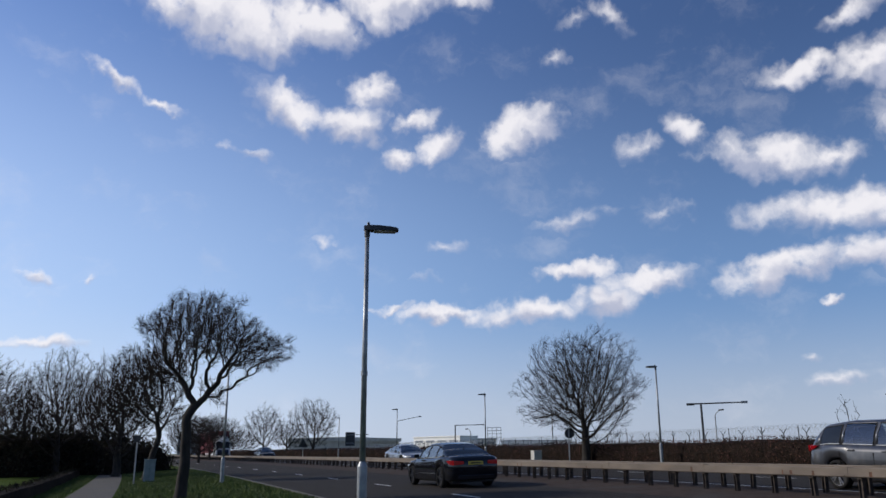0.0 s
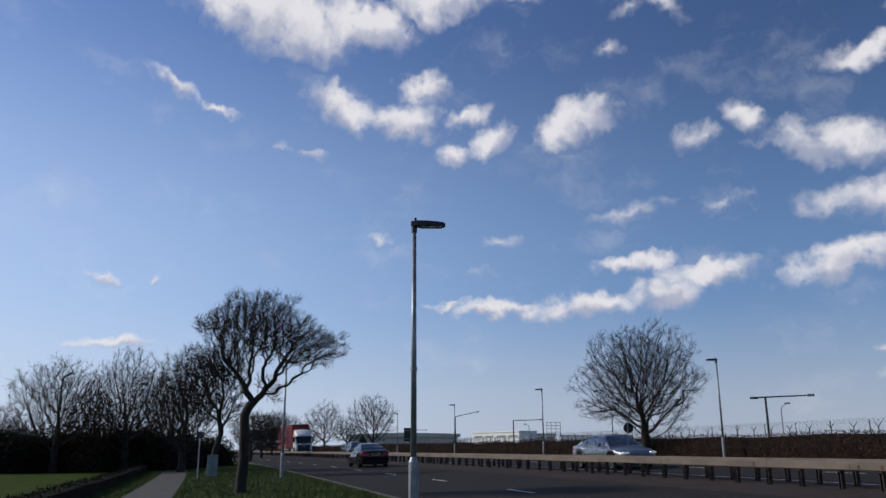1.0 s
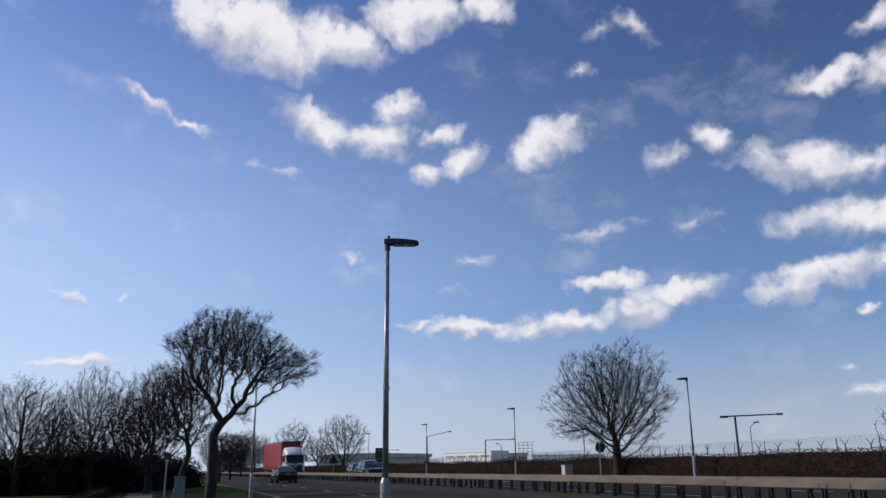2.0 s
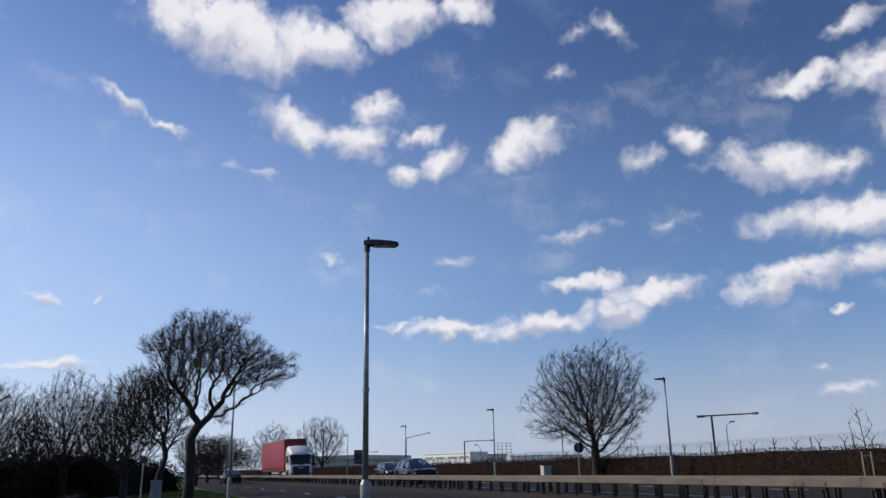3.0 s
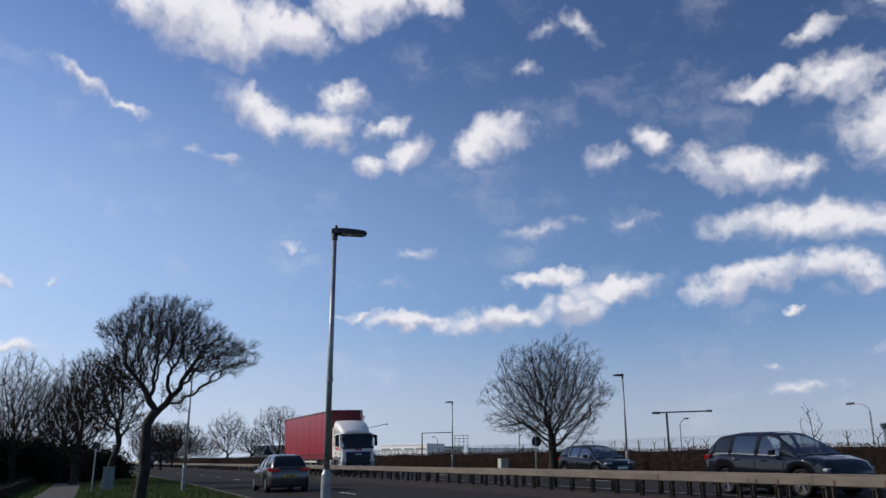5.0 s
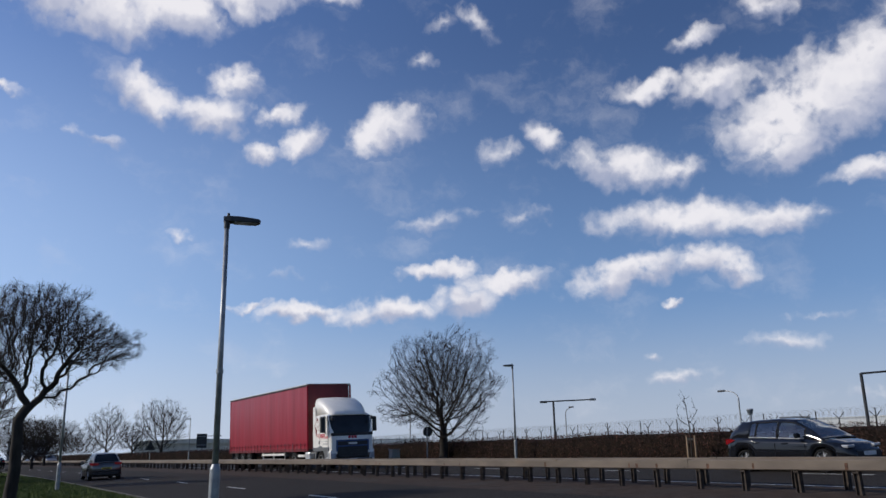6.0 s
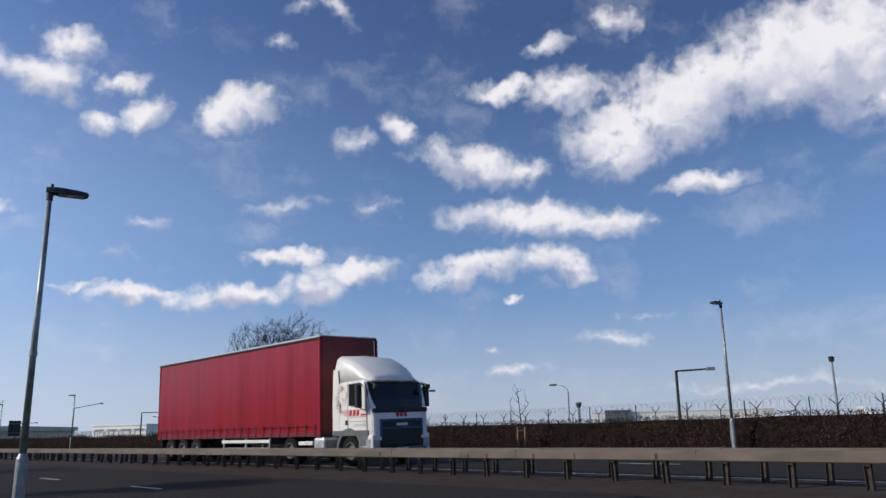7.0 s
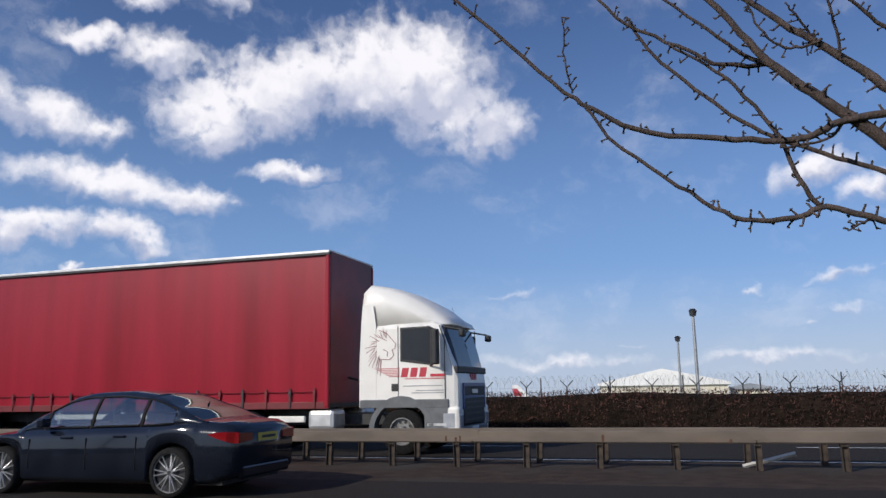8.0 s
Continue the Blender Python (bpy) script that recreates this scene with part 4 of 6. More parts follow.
    for sy in (-0.25, -1.0):
        for sx_ in (-0.38, 0.38):
            seat = boxed(sx_ - 0.22, sx_ + 0.22, sy - 0.10, sy + 0.04, deck_z, deck_z + 0.14, 0.03)
            box(seat, sx_ - 0.12, sx_ + 0.12, sy - 0.11, sy - 0.02, deck_z + 0.16, deck_z + 0.31, 0.03)
            cyl(seat, (sx_, sy - 0.05, deck_z + 0.1), (sx_, sy - 0.06, deck_z + 0.2), 0.015, 0.015, 6)
            part("seat_back", seat, M_LINING, root)
    wheel_ring = []
    for i in range(13):
        t = 2 * math.pi * i / 12
        wheel_ring.append(Vector((0.38 + 0.18 * math.cos(t), 0.42 + 0.05 * math.sin(t), deck_z + 0.02 + 0.16 * math.sin(t))))
    v, f = [], []
    tube(v, f, wheel_ring, 0.014, 0.014, 5)
    raw("steering_wheel", v, f, M_PLASTIC, root)
    if kind == "hatchback_car":
        ry = rear[1]
        zr = spline(roof, ry)
        part("roof_spoiler", loft([[(-0.50, ry + a, zr + z), (0.50, ry + a, zr + z), (0.47, ry + a, zr + z + t), (-0.47, ry + a, zr + z + t)] for a, z, t in ((0.12, -0.01, 0.02), (0.0, -0.015, 0.03), (-0.08, -0.03, 0.02))]), paint, root)
    for s in (-1, 1):
        for c in (fa, ra):
            wheel(root, s * (W / 2 - 0.125), c, r, 0.21, rim_mat, spokes)
        mx, my = s * (spline(plan, fa) * W / 2 + 0.06), spec["panes"][-1][1] - 0.12
        mz = spline(belt, my) + 0.07
        part("mirror", boxed(mx - 0.09, mx + 0.09, my - 0.05, my + 0.07, mz - 0.06, mz + 0.075, 0.03), paint if spec.get("trim") else M_PLASTIC, root)
        for y in spec["handles"]:
            part("door_handle", boxed(s * W / 2 * 0.985 - 0.02, s * W / 2 * 0.985 + 0.02, y - 0.1, y + 0.1, spline(belt, y) - 0.16, spline(belt, y) - 0.125, 0.008), paint, root)
        for y in spec["seams"]:
            sb = loft([[(s * (spline(plan, y) * W / 2 * q + 0.002), y + e, 0.34 + (spline(belt, y) - 0.38) * u) for q, e in ((0.97, -0.004), (1.001, -0.004), (1.001, 0.004), (0.97, 0.004))] for u in (0.05, 0.3, 0.6, 0.8)])
            part("door_gap", sb, M_LINING, root)
        # lamps
        zt = spline(belt, -h + 0.1)
        wr = spline(plan, -h + 0.06) * W / 2
        tz, tw = spec["tail"]
        lens = []
        for back, low, top_z in ((0.40, 0.035, 0.05), (0.28, -0.01, 0.068), (0.14, -0.055, 0.075), (0.05, -0.08, 0.07)):
            xe = spline(plan, -h + back) * W / 2
            lens.append([(s * xe * 0.90, -h + back, tz + low), (s * (xe * 0.985 + 0.012), -h + back, tz + low), (s * (xe * 0.985 + 0.012), -h + back, tz + top_z), (s * xe * 0.90, -h + back, tz + top_z)])
        lens.append([(s * (wr - tw), -h + 0.06, tz - 0.06), (s * (wr - 0.015), -h - 0.008, tz - 0.075), (s * (wr - 0.015), -h - 0.008, tz + 0.06), (s * (wr - tw), -h + 0.06, tz + 0.05)])
        lens.append([(s * (wr - tw), -h + 0.02, tz - 0.05), (s * (wr - tw), -h - 0.014, tz - 0.05), (s * (wr - tw), -h - 0.014, tz + 0.045), (s * (wr - tw), -h + 0.02, tz + 0.045)])
        part("tail_lamp", loft(lens), M_BRAKE if brake else M_REDLAMP, root)
        wf = spline(plan, h - 0.2) * W / 2
        part("headlamp", boxed(s * wf - (0.30 if s > 0 else 0.004), s * wf + (0.004 if s > 0 else 0.30), h - 0.36, h - 0.10, 0.63, 0.71, 0.025), M_HEADON if headlit else M_HEADLAMP, root)
    part("bumper_grille", boxed(-W * 0.3, W * 0.3, h - 0.09, h + 0.012, 0.28, 0.56, 0.03), M_PLASTIC, root)
    part("rear_bumper", boxed(-W * 0.35, W * 0.35, -h - 0.008, -h + 0.1, 0.25, 0.42, 0.035), paint if kind == "saloon_car" else M_PLASTIC, root)
    part("number_plate", boxed(-0.26, 0.26, -h - 0.022, -h, spec["plate"] - 0.055, spec["plate"] + 0.055, 0.004), M_PLATE, root)
    part("number_plate", boxed(-0.26, 0.26, h + 0.008, h + 0.026, 0.42, 0.53, 0.004), M_WHITEPLATE, root)
    part("plate_bar", boxed(-0.19, 0.19, -h - 0.026, -h - 0.02, spec["plate"] - 0.02, spec["plate"] + 0.02), M_PLASTIC, root)
    if spec.get("aerial"):
        part("roof_aerial", loft([[(x * 0.03, y - 0.0, z) for x, y, z in ((-1, -h + 1.0, spline(roof, -h + 1.0)), (1, -h + 1.0, spline(roof, -h + 1.0)), (0, -h + 0.95 + 0.02, spline(roof, -h + 1.0) + q))] for q in (0.03, 0.07)]), paint, root)
    return root


CARS = {
    "saloon_car": dict(L=4.85, W=1.86, r=0.335, axles=(1.47, -1.45), trim=True, aerial=True, tail=(0.80, 0.36), plate=0.78,
                       belt=[(-2.43, 0.88), (-2.25, 0.99), (-1.75, 1.02), (-1.0, 0.97), (0.9, 0.93), (1.6, 0.86), (2.15, 0.76), (2.43, 0.55)],
                       plan=[(-2.43, 0.80), (-2.25, 0.92), (-1.5, 0.99), (0, 1.0), (1.4, 0.99), (2.1, 0.90), (2.43, 0.72)],
                       roof=[(-1.95, 1.01), (-1.45, 1.21), (-0.95, 1.385), (-0.4, 1.44), (0.15, 1.43), (0.45, 1.37), (0.9, 1.14), (1.28, 0.91)],
                       panes=[(-1.42, -0.90), (-0.87, -0.05), (-0.02, 0.76)], front=(0.46, 1.2), rear=(-1.85, -0.98), handles=(-0.62, 0.28), seams=(-0.06, -0.9, 0.95)),
    "hatchback_car": dict(L=4.02, W=1.74, r=0.31, axles=(1.22, -1.29), trim=True, aerial=True, tail=(0.86, 0.34), plate=0.62,
                          belt=[(-2.01, 0.74), (-1.93, 0.93), (-1.5, 0.99), (-0.8, 0.96), (0.7, 0.90), (1.3, 0.84), (1.75, 0.74), (2.01, 0.52)],
                          plan=[(-2.01, 0.82), (-1.85, 0.94), (-1.3, 1.0), (0, 1.0), (1.2, 0.98), (1.75, 0.88), (2.01, 0.68)],
                          roof=[(-1.97, 0.93), (-1.80, 1.20), (-1.58, 1.40), (-1.1, 1.44), (-0.3, 1.455), (0.25, 1.41), (0.75, 1.20), (1.25, 0.89)],
                          panes=[(-1.14, -0.93), (-0.91, -0.21), (-0.14, 0.68)], front=(0.30, 1.18), rear=(-1.94, -1.52), handles=(-0.85, 0.1), seams=(-0.22, -1.1, 0.72)),
    "suv_car": dict(L=4.5, W=1.84, r=0.35, axles=(1.36, -1.32), trim=True, tail=(1.0, 0.28), plate=0.85,
                    belt=[(-2.25, 0.86), (-2.15, 1.06), (-1.5, 1.10), (0.8, 1.02), (1.5, 0.98), (2.0, 0.88), (2.25, 0.62)],
                    plan=[(-2.25, 0.84), (-2.05, 0.95), (-1.3, 1.0), (0, 1.0), (1.4, 0.99), (2.0, 0.90), (2.25, 0.76)],
                    roof=[(-2.2, 1.05), (-2.02, 1.38), (-1.8, 1.58), (-1.0, 1.65), (0, 1.64), (0.35, 1.58), (0.85, 1.32), (1.3, 1.0)],
                    panes=[(-1.85, -1.2), (-1.1, -0.2), (-0.1, 0.68)], front=(0.42, 1.22), rear=(-2.16, -1.84), handles=(-0.8, 0.2), seams=(-0.15, -1.15, 0.85)),
}


# ---- the articulated lorry ----
def lorry(m):
    """Curtain-sided trailer behind a white day-cab tractor. Nose at +Y; y = 0 is the trailer's front face."""
    root = empty("articulated_lorry", m, "white tractor unit pulling a long red curtain-sided trailer", "lorry")
    L, W, H = 14.3, 2.55, 4.61
    z0 = 1.12
    # curtain sides with soft folds
    for s in (-1, 1):
        bm = bmesh.new()
        cols = []
        for i in range(141):
            y = -L + 0.12 + (L - 0.2) * i / 140
            rows = []
            for j in range(9):
                q = j / 8
                d = 0.014 * noise.noise((y * 0.9, q * 0.7, 3 + s)) + 0.007 * noise.noise((y * 2.6, q * 1.5, 9 + s)) + 0.03 * (1 - (2 * q - 1) ** 2) + 0.004 * math.sin(y * 4.6 + 2 * noise.noise((y * 0.4, 0, s))) * q * (1.4 - q)
                rows.append(bm.verts.new((s * (W / 2 - 0.035 + d), y, z0 + 0.02 + (H - 0.10 - z0 - 0.02) * q)))
            cols.append(rows)
        for a, b in zip(cols, cols[1:]):
            for j in range(8):
                bm.faces.new((a[j], a[j + 1], b[j + 1], b[j]) if s < 0 else (a[j], b[j], b[j + 1], a[j + 1]))
        cur = part("curtain", bm, M_CURTAIN, root, "taut red tarpaulin curtain with soft folds", smooth=True)
        part("top_rail", boxed(s * W / 2 - 0.04, s * W / 2 + 0.025, -L, 0.0, H - 0.065, H, 0.01), M_ALU, root, "grey aluminium roof rail")
        part("gutter", boxed(s * W / 2 - 0.02, s * W / 2 + 0.03, -L, 0, H - 0.112, H - 0.068), M_DARKMETAL, root)
        part("side_rail", boxed(s * W / 2 - 0.05, s * W / 2 - 0.004, -L, 0, z0 - 0.12, z0 + 0.03, 0.006), M_REDSTEEL, root)
        for i in range(23):
            y = -L + 0.45 + i * (L - 0.8) / 22
            x = s * (W / 2 + 0.012)
            st = bmesh.new()
            box(st, x - 0.006, x + 0.006, y - 0.022, y + 0.022, z0 - 0.10, z0 + 0.34)
            box(st, x - 0.014, x + 0.014, y - 0.035, y + 0.035, z0 + 0.18, z0 + 0.27, 0.005)
            part("buckle_strap", st, M_DARKMETAL if i % 2 else M_REDSTEEL, root)
        for i in range(22):
            y = -L + 0.45 + i * (L - 0.8) / 22
            a = [Vector((s * (W / 2 + 0.010), y + (L - 0.8) / 22 * t, z0 + 0.27 - 0.02 * math.sin(math.pi * t))) for t in (0, 0.25, 0.5, 0.75, 1)]
            v, f = [], []
            tube(v, f, a, 0.010, 0.010, 4)
            raw("curtain_hem", v, f, M_REDSTEEL, root)
        for y in (-0.05, -L + 0.06):
            part("corner_post", boxed(s * W / 2 - 0.09, s * W / 2 + 0.012, y - 0.06, y + 0.05, z0 - 0.1, H - 0.07, 0.035), M_CURTAIN, root)
        # under-run guard
        guard = bmesh.new()
        box(guard, s * (W / 2 - 0.05) - 0.02, s * (W / 2 - 0.05) + 0.02, -7.6, -3.6, 0.80, 0.92, 0.008)
        part("side_guard", guard, M_WHITECAR, root, "white painted side guard rail")
        part("side_guard", boxed(s * (W / 2 - 0.05) - 0.02, s * (W / 2 - 0.05) + 0.02, -7.6, -3.6, 0.52, 0.62, 0.008), M_ALU, root)
        for y in (-7.5, -5.6, -3.68):
            part("guard_bracket", boxed(s * (W / 2 - 0.1) - 0.03, s * (W / 2 - 0.1) + 0.03, y - 0.04, y + 0.04, 0.5, 1.05), M_ALU, root)
        part("landing_leg", boxed(s * 0.75 - 0.06, s * 0.75 + 0.06, -2.9, -2.78, 0.25, 1.05, 0.01), M_DARKMETAL, root)
        part("mudguard", boxed(s * (W / 2 - 0.45), s * (W / 2 - 0.02), -L + 0.5, -L + 0.54, 0.35, 1.0), M_PLASTIC, root) if s > 0 else None
    part("headboard", boxed(-W / 2 + 0.09, W / 2 - 0.09, -0.04, 0.0, z0, H - 0.02, 0.005), M_REDSTEEL, root, "dark red steel front bulkhead")
    part("rear_doors", boxed(-W / 2 + 0.09, W / 2 - 0.09, -L, -L + 0.05, z0, H - 0.03, 0.01), M_REDSTEEL, root)
    part("roof_skin", boxed(-W / 2 + 0.03, W / 2 - 0.03, -L, 0, H - 0.03, H + 0.006), M_WHITECAR, root)
    part("floor", boxed(-W / 2 + 0.05, W / 2 - 0.05, -L, 0, z0 - 0.10, z0), M_DARKMETAL, root)
    for s in (-1, 1):
        part("chassis_beam", boxed(s * 0.55 - 0.07, s * 0.55 + 0.07, -L + 0.1, -0.6, 0.72, z0 - 0.1), M_DARKMETAL, root)
    part("number_mark", boxed(-W / 2 + 0.2, -W / 2 + 0.55, 0.0, 0.004, 1.95, 2.05), M_GREYMARK, root)
    for y in (-L + 1.5, -L + 2.85, -L + 4.2):
        for s in (-1, 1):
            big_wheel(root, s * (W / 2 - 0.20), y, 0.52, 0.36)
        part("axle", rod((-1, y, 0.52), (1, y, 0.52), 0.07, 0.07, 8), M_DARKMETAL, root)
    # tractor
    cab_y = 0.80
    nose = cab_y + 2.22
    cw = 1.24

    def ring(y, x, zb, zt, crown=0.03):
        return [(-x, y, zb), (-x, y, zt - 0.14), (-x + 0.05, y, zt - 0.04), (-x + 0.16, y, zt), (0, y, zt + crown), (x - 0.16, y, zt), (x - 0.05, y, zt - 0.04), (x, y, zt - 0.14), (x, y, zb)]

    secs = [ring(cab_y, cw - 0.02, 1.02, 2.80), ring(cab_y + 0.12, cw, 1.02, 2.86), ring(nose - 0.55, cw, 1.02, 2.86), ring(nose - 0.38, cw, 1.0, 2.80),
            ring(nose - 0.24, cw - 0.02, 0.95, 2.40, -0.03), ring(nose - 0.10, cw - 0.05, 0.90, 1.95, -0.03), ring(nose - 0.03, cw - 0.09, 0.86, 1.75, -0.03), ring(nose, cw - 0.16, 0.84, 1.60)]
    part("cab_body", loft(secs), M_WHITECAR, root, "white steel lorry cab", smooth=False)
    # roof deflector with side fairings
    df = []
    for y, zt, x in ((cab_y - 0.02, 3.68, cw - 0.10), (cab_y + 0.12, 3.78, cw - 0.06), (cab_y + 0.5, 3.72, cw - 0.07), (cab_y + 1.0, 3.54, cw - 0.10), (cab_y + 1.45, 3.30, cw - 0.15),
                     (cab_y + 1.8, 3.03, cw - 0.22), (cab_y + 2.02, 2.90, cw - 0.3)):
        df.append([(-x - 0.03, y, 2.80), (-x, y, max(zt - 0.35, 2.81)), (-x + 0.06, y, max(zt - 0.12, 2.815)), (-x + 0.22, y, max(zt - 0.02, 2.82)), (0, y, zt + 0.02),
                   (x - 0.22, y, max(zt - 0.02, 2.82)), (x - 0.06, y, max(zt - 0.12, 2.815)), (x, y, max(zt - 0.35, 2.81)), (x + 0.03, y, 2.80)])
    part("roof_deflector", loft(df), M_WHITECAR, root, "white swept roof air deflector", smooth=True)
    for s in (-1, 1):
        fair = loft([[(s * (cw + 0.0), cab_y + a, z), (s * (cw + 0.006), cab_y + a, z), (s * (cw + 0.006), cab_y + b, z), (s * (cw + 0.0), cab_y + b, z)]
                     for z, a, b in ((1.02, -0.06, 0.34), (2.0, -0.06, 0.34), (2.8, -0.02, 0.34), (3.1, 0.0, 0.30), (3.28, 0.02, 0.26))])
        part("side_fairing", fair, M_WHITECAR, root)
        x = s * (cw + 0.004)
        # door window, seams, handle, steps
        win = loft([[(x - s * 0.01, y, z0w), (x + s * 0.004, y, z0w), (x + s * 0.004, y, z1w), (x - s * 0.01, y, z1w)] for y, z0w, z1w in ((cab_y + 0.95, 2.04, 2.70), (cab_y + 1.25, 2.02, 2.71), (cab_y + 1.5, 1.96, 2.71), (cab_y + 1.60, 1.94, 2.69))])
        rim = loft([[(x - s * 0.01, y, z0w), (x + s * 0.001, y, z0w), (x + s * 0.001, y, z1w), (x - s * 0.01, y, z1w)] for y, z0w, z1w in ((cab_y + 0.91, 2.00, 2.74), (cab_y + 1.5, 1.92, 2.75), (cab_y + 1.64, 1.90, 2.73))])
        part("window_seal", rim, M_PLASTIC, root)
        part("door_window", win, M_GLASS, root)
        for y in (cab_y + 0.86, cab_y + 1.93):
            part("door_seam", boxed(x - 0.004, x + 0.004, y - 0.008, y + 0.008, 1.18, 2.78), M_DARKMETAL, root)
        part("door_handle", boxed(x - 0.012, x + 0.012, cab_y + 0.70, cab_y + 0.86, 1.36, 1.52, 0.01), M_PLASTIC, root)
        part("lower_skirt", boxed(x - 0.03, x + 0.010, cab_y - 0.05, cab_y + 2.0, 1.00, 1.18, 0.012), M_GREYSKIRT, root, "grey plastic lower cab skirt")
        part("wheel_arch", arch_band(x, cab_y + 0.92, 0.50, 0.64, 0.12, s), M_GREYSKIRT, root)
        part("step_panel", boxed(x - 0.05, x + 0.006, cab_y + 1.45, cab_y + 2.0, 0.42, 1.02, 0.02), M_GREYSKIRT, root)
        part("step", boxed(x - 0.06, x + 0.012, cab_y + 1.52, cab_y + 1.95, 0.62, 0.67), M_ALU, root)
        part("bumper_corner", boxed(s * cw - (0.22 if s > 0 else -0.008), s * cw + (0.008 if s > 0 else 0.22), nose - 0.42, nose + 0.02, 0.38, 1.02, 0.06), M_WHITECAR, root)
        part("headlamp", boxed(s * (cw - 0.16) - 0.15, s * (cw - 0.16) + 0.15, nose - 0.05, nose + 0.03, 0.56, 0.86, 0.03), M_HEADLAMP, root)
        part("side_lamp", boxed(s * cw - 0.012, s * cw + 0.014, nose - 0.34, nose - 0.08, 0.58, 0.88, 0.01), M_HEADLAMP, root)
        # mirrors on arms
        mr = new("mirror")
        mr.parent = root
        mr.location = (s * (cw + 0.24), nose - 0.42, 2.25)
        part("mirror_head", boxed(-0.11, 0.11, -0.07, 0.07, -0.34, 0.42, 0.035), M_PLASTIC, mr)
        part("front_mirror", boxed(s * (cw - 0.12) - 0.11, s * (cw - 0.12) + 0.11, nose + 0.02, nose + 0.15, 2.50, 2.66, 0.04), M_PLASTIC, root)
        part("front_mirror_arm", rod((s * (cw - 0.2), nose - 0.35, 2.74), (s * (cw - 0.12), nose + 0.06, 2.66), 0.02, 0.02, 8), M_PLASTIC, root)
        part("mirror_arm", rod((0, 0, 0.40), (-s * 0.24, -0.25, 0.50), 0.02, 0.02, 8), M_PLASTIC, mr)
        part("mirror_arm", rod((0, 0, -0.30), (-s * 0.24, -0.2, -0.36), 0.02, 0.02, 8), M_PLASTIC, mr)
        # livery: plain red block lettering, slanting bars, and a line drawing in maroon
        if s > 0:
            y0 = cab_y + 0.92
            for k in range(3):
                a = y0 + k * 0.21
                lm = boxed(x - 0.004, x + 0.003, a, a + 0.15, 1.66, 1.86)
                for v in lm.verts:
                    v.co.y += (v.co.z - 1.66) * 0.2
                part("livery_block", lm, M_REDMARK, root, "plain slanted red livery block")
            part("livery_underline", boxed(x - 0.004, x + 0.003, y0 + 0.1, y0 + 1.0, 1.615, 1.63), M_REDMARK, root)
            part("livery_small_bar", boxed(x - 0.004, x + 0.003, y0 + 0.68, y0 + 1.0, 1.66, 1.72), M_REDMARK, root)
            for k in range(6):
                part("livery_stripe", boxed(x - 0.004, x + 0.003, y0 - 0.62 + 0.07 * k, y0 - 0.03, 1.845 - 0.035 * k, 1.858 - 0.035 * k), M_REDMARK, root)
            for k, (a, b, z) in enumerate(((0.05, 0.95, 1.46), (0.35, 0.98, 1.36), (0.25, 0.98, 1.31))):
                part("grey_text_bar", boxed(x - 0.004, x + 0.003, y0 + a, y0 + b, z, z + 0.018), M_GREYMARK, root)
            for i in range(17):
                a = math.pi * (0.42 + 0.062 * i)
                cy, cz = cab_y + 0.52, 2.30
                r1, r2 = 0.20 + 0.03 * math.sin(i * 2.1), 0.40 + 0.05 * math.sin(i * 1.7)
                pts = [Vector((x + s * 0.004, cy + math.cos(a + 0.10 * t) * (r1 + (r2 - r1) * t), cz + math.sin(a + 0.10 * t) * (r1 + (r2 - r1) * t) * 1.2 - 0.08 * t)) for t in (0, 0.35, 0.7, 1)]
                v, f = [], []
                tube(v, f, pts, 0.010, 0.004, 4)
                raw("livery_line", v, f, M_MAROON, root)
            for pts in (((0.42, 2.70), (0.60, 2.62), (0.80, 2.40), (0.79, 2.30), (0.72, 2.26)), ((0.72, 2.26), (0.76, 2.14), (0.66, 2.05), (0.45, 2.06)), ((0.52, 2.50), (0.60, 2.47)), ((0.50, 2.28), (0.62, 2.22), (0.60, 2.12))):
                v, f = [], []
                tube(v, f, [Vector((x + s * 0.004, cab_y + a, z)) for a, z in pts], 0.008, 0.006, 4)
                raw("livery_line", v, f, M_MAROON, root)
    # windscreen and front
    ws = loft([[(-w, y - 0.10, z), (-w * 0.8, y - 0.012, z), (0, y + 0.02, z), (w * 0.8, y - 0.012, z), (w, y - 0.10, z), (w * 0.8, y - 0.08, z), (-w * 0.8, y - 0.08, z)]
               for y, z, w in ((nose - 0.045, 1.86, cw - 0.035), (nose - 0.12, 2.18, cw - 0.012), (nose - 0.20, 2.45, cw + 0.003), (nose - 0.31, 2.76, cw + 0.006))])
    part("windscreen", ws, M_GLASS, root)
    part("wiper_panel", boxed(-cw + 0.06, cw - 0.06, nose - 0.12, nose - 0.005, 1.72, 1.88, 0.03), M_PLASTIC, root)
    part("grille", boxed(-0.86, 0.86, nose - 0.03, nose + 0.022, 0.62, 1.46, 0.03), M_PLASTIC, root)
    gf = bmesh.new()
    for a, b, c, d in ((-0.92, 0.92, 1.44, 1.52), (-0.92, -0.84, 0.95, 1.46), (0.84, 0.92, 0.95, 1.46), (-0.84, 0.84, 1.18, 1.24)):
        box(gf, a, b, nose - 0.02, nose + 0.035, c, d, 0.01)
    part("grille_frame", gf, M_BLUEGRILLE, root, "blue grille surround")
    for z in (0.72, 0.85, 0.98, 1.10):
        part("grille_slat", boxed(-0.8, 0.8, nose + 0.018, nose + 0.034, z - 0.02, z + 0.02), M_DARKMETAL, root)
    part("badge", boxed(-0.24, 0.24, nose + 0.02, nose + 0.034, 1.29, 1.38), M_ALU, root)
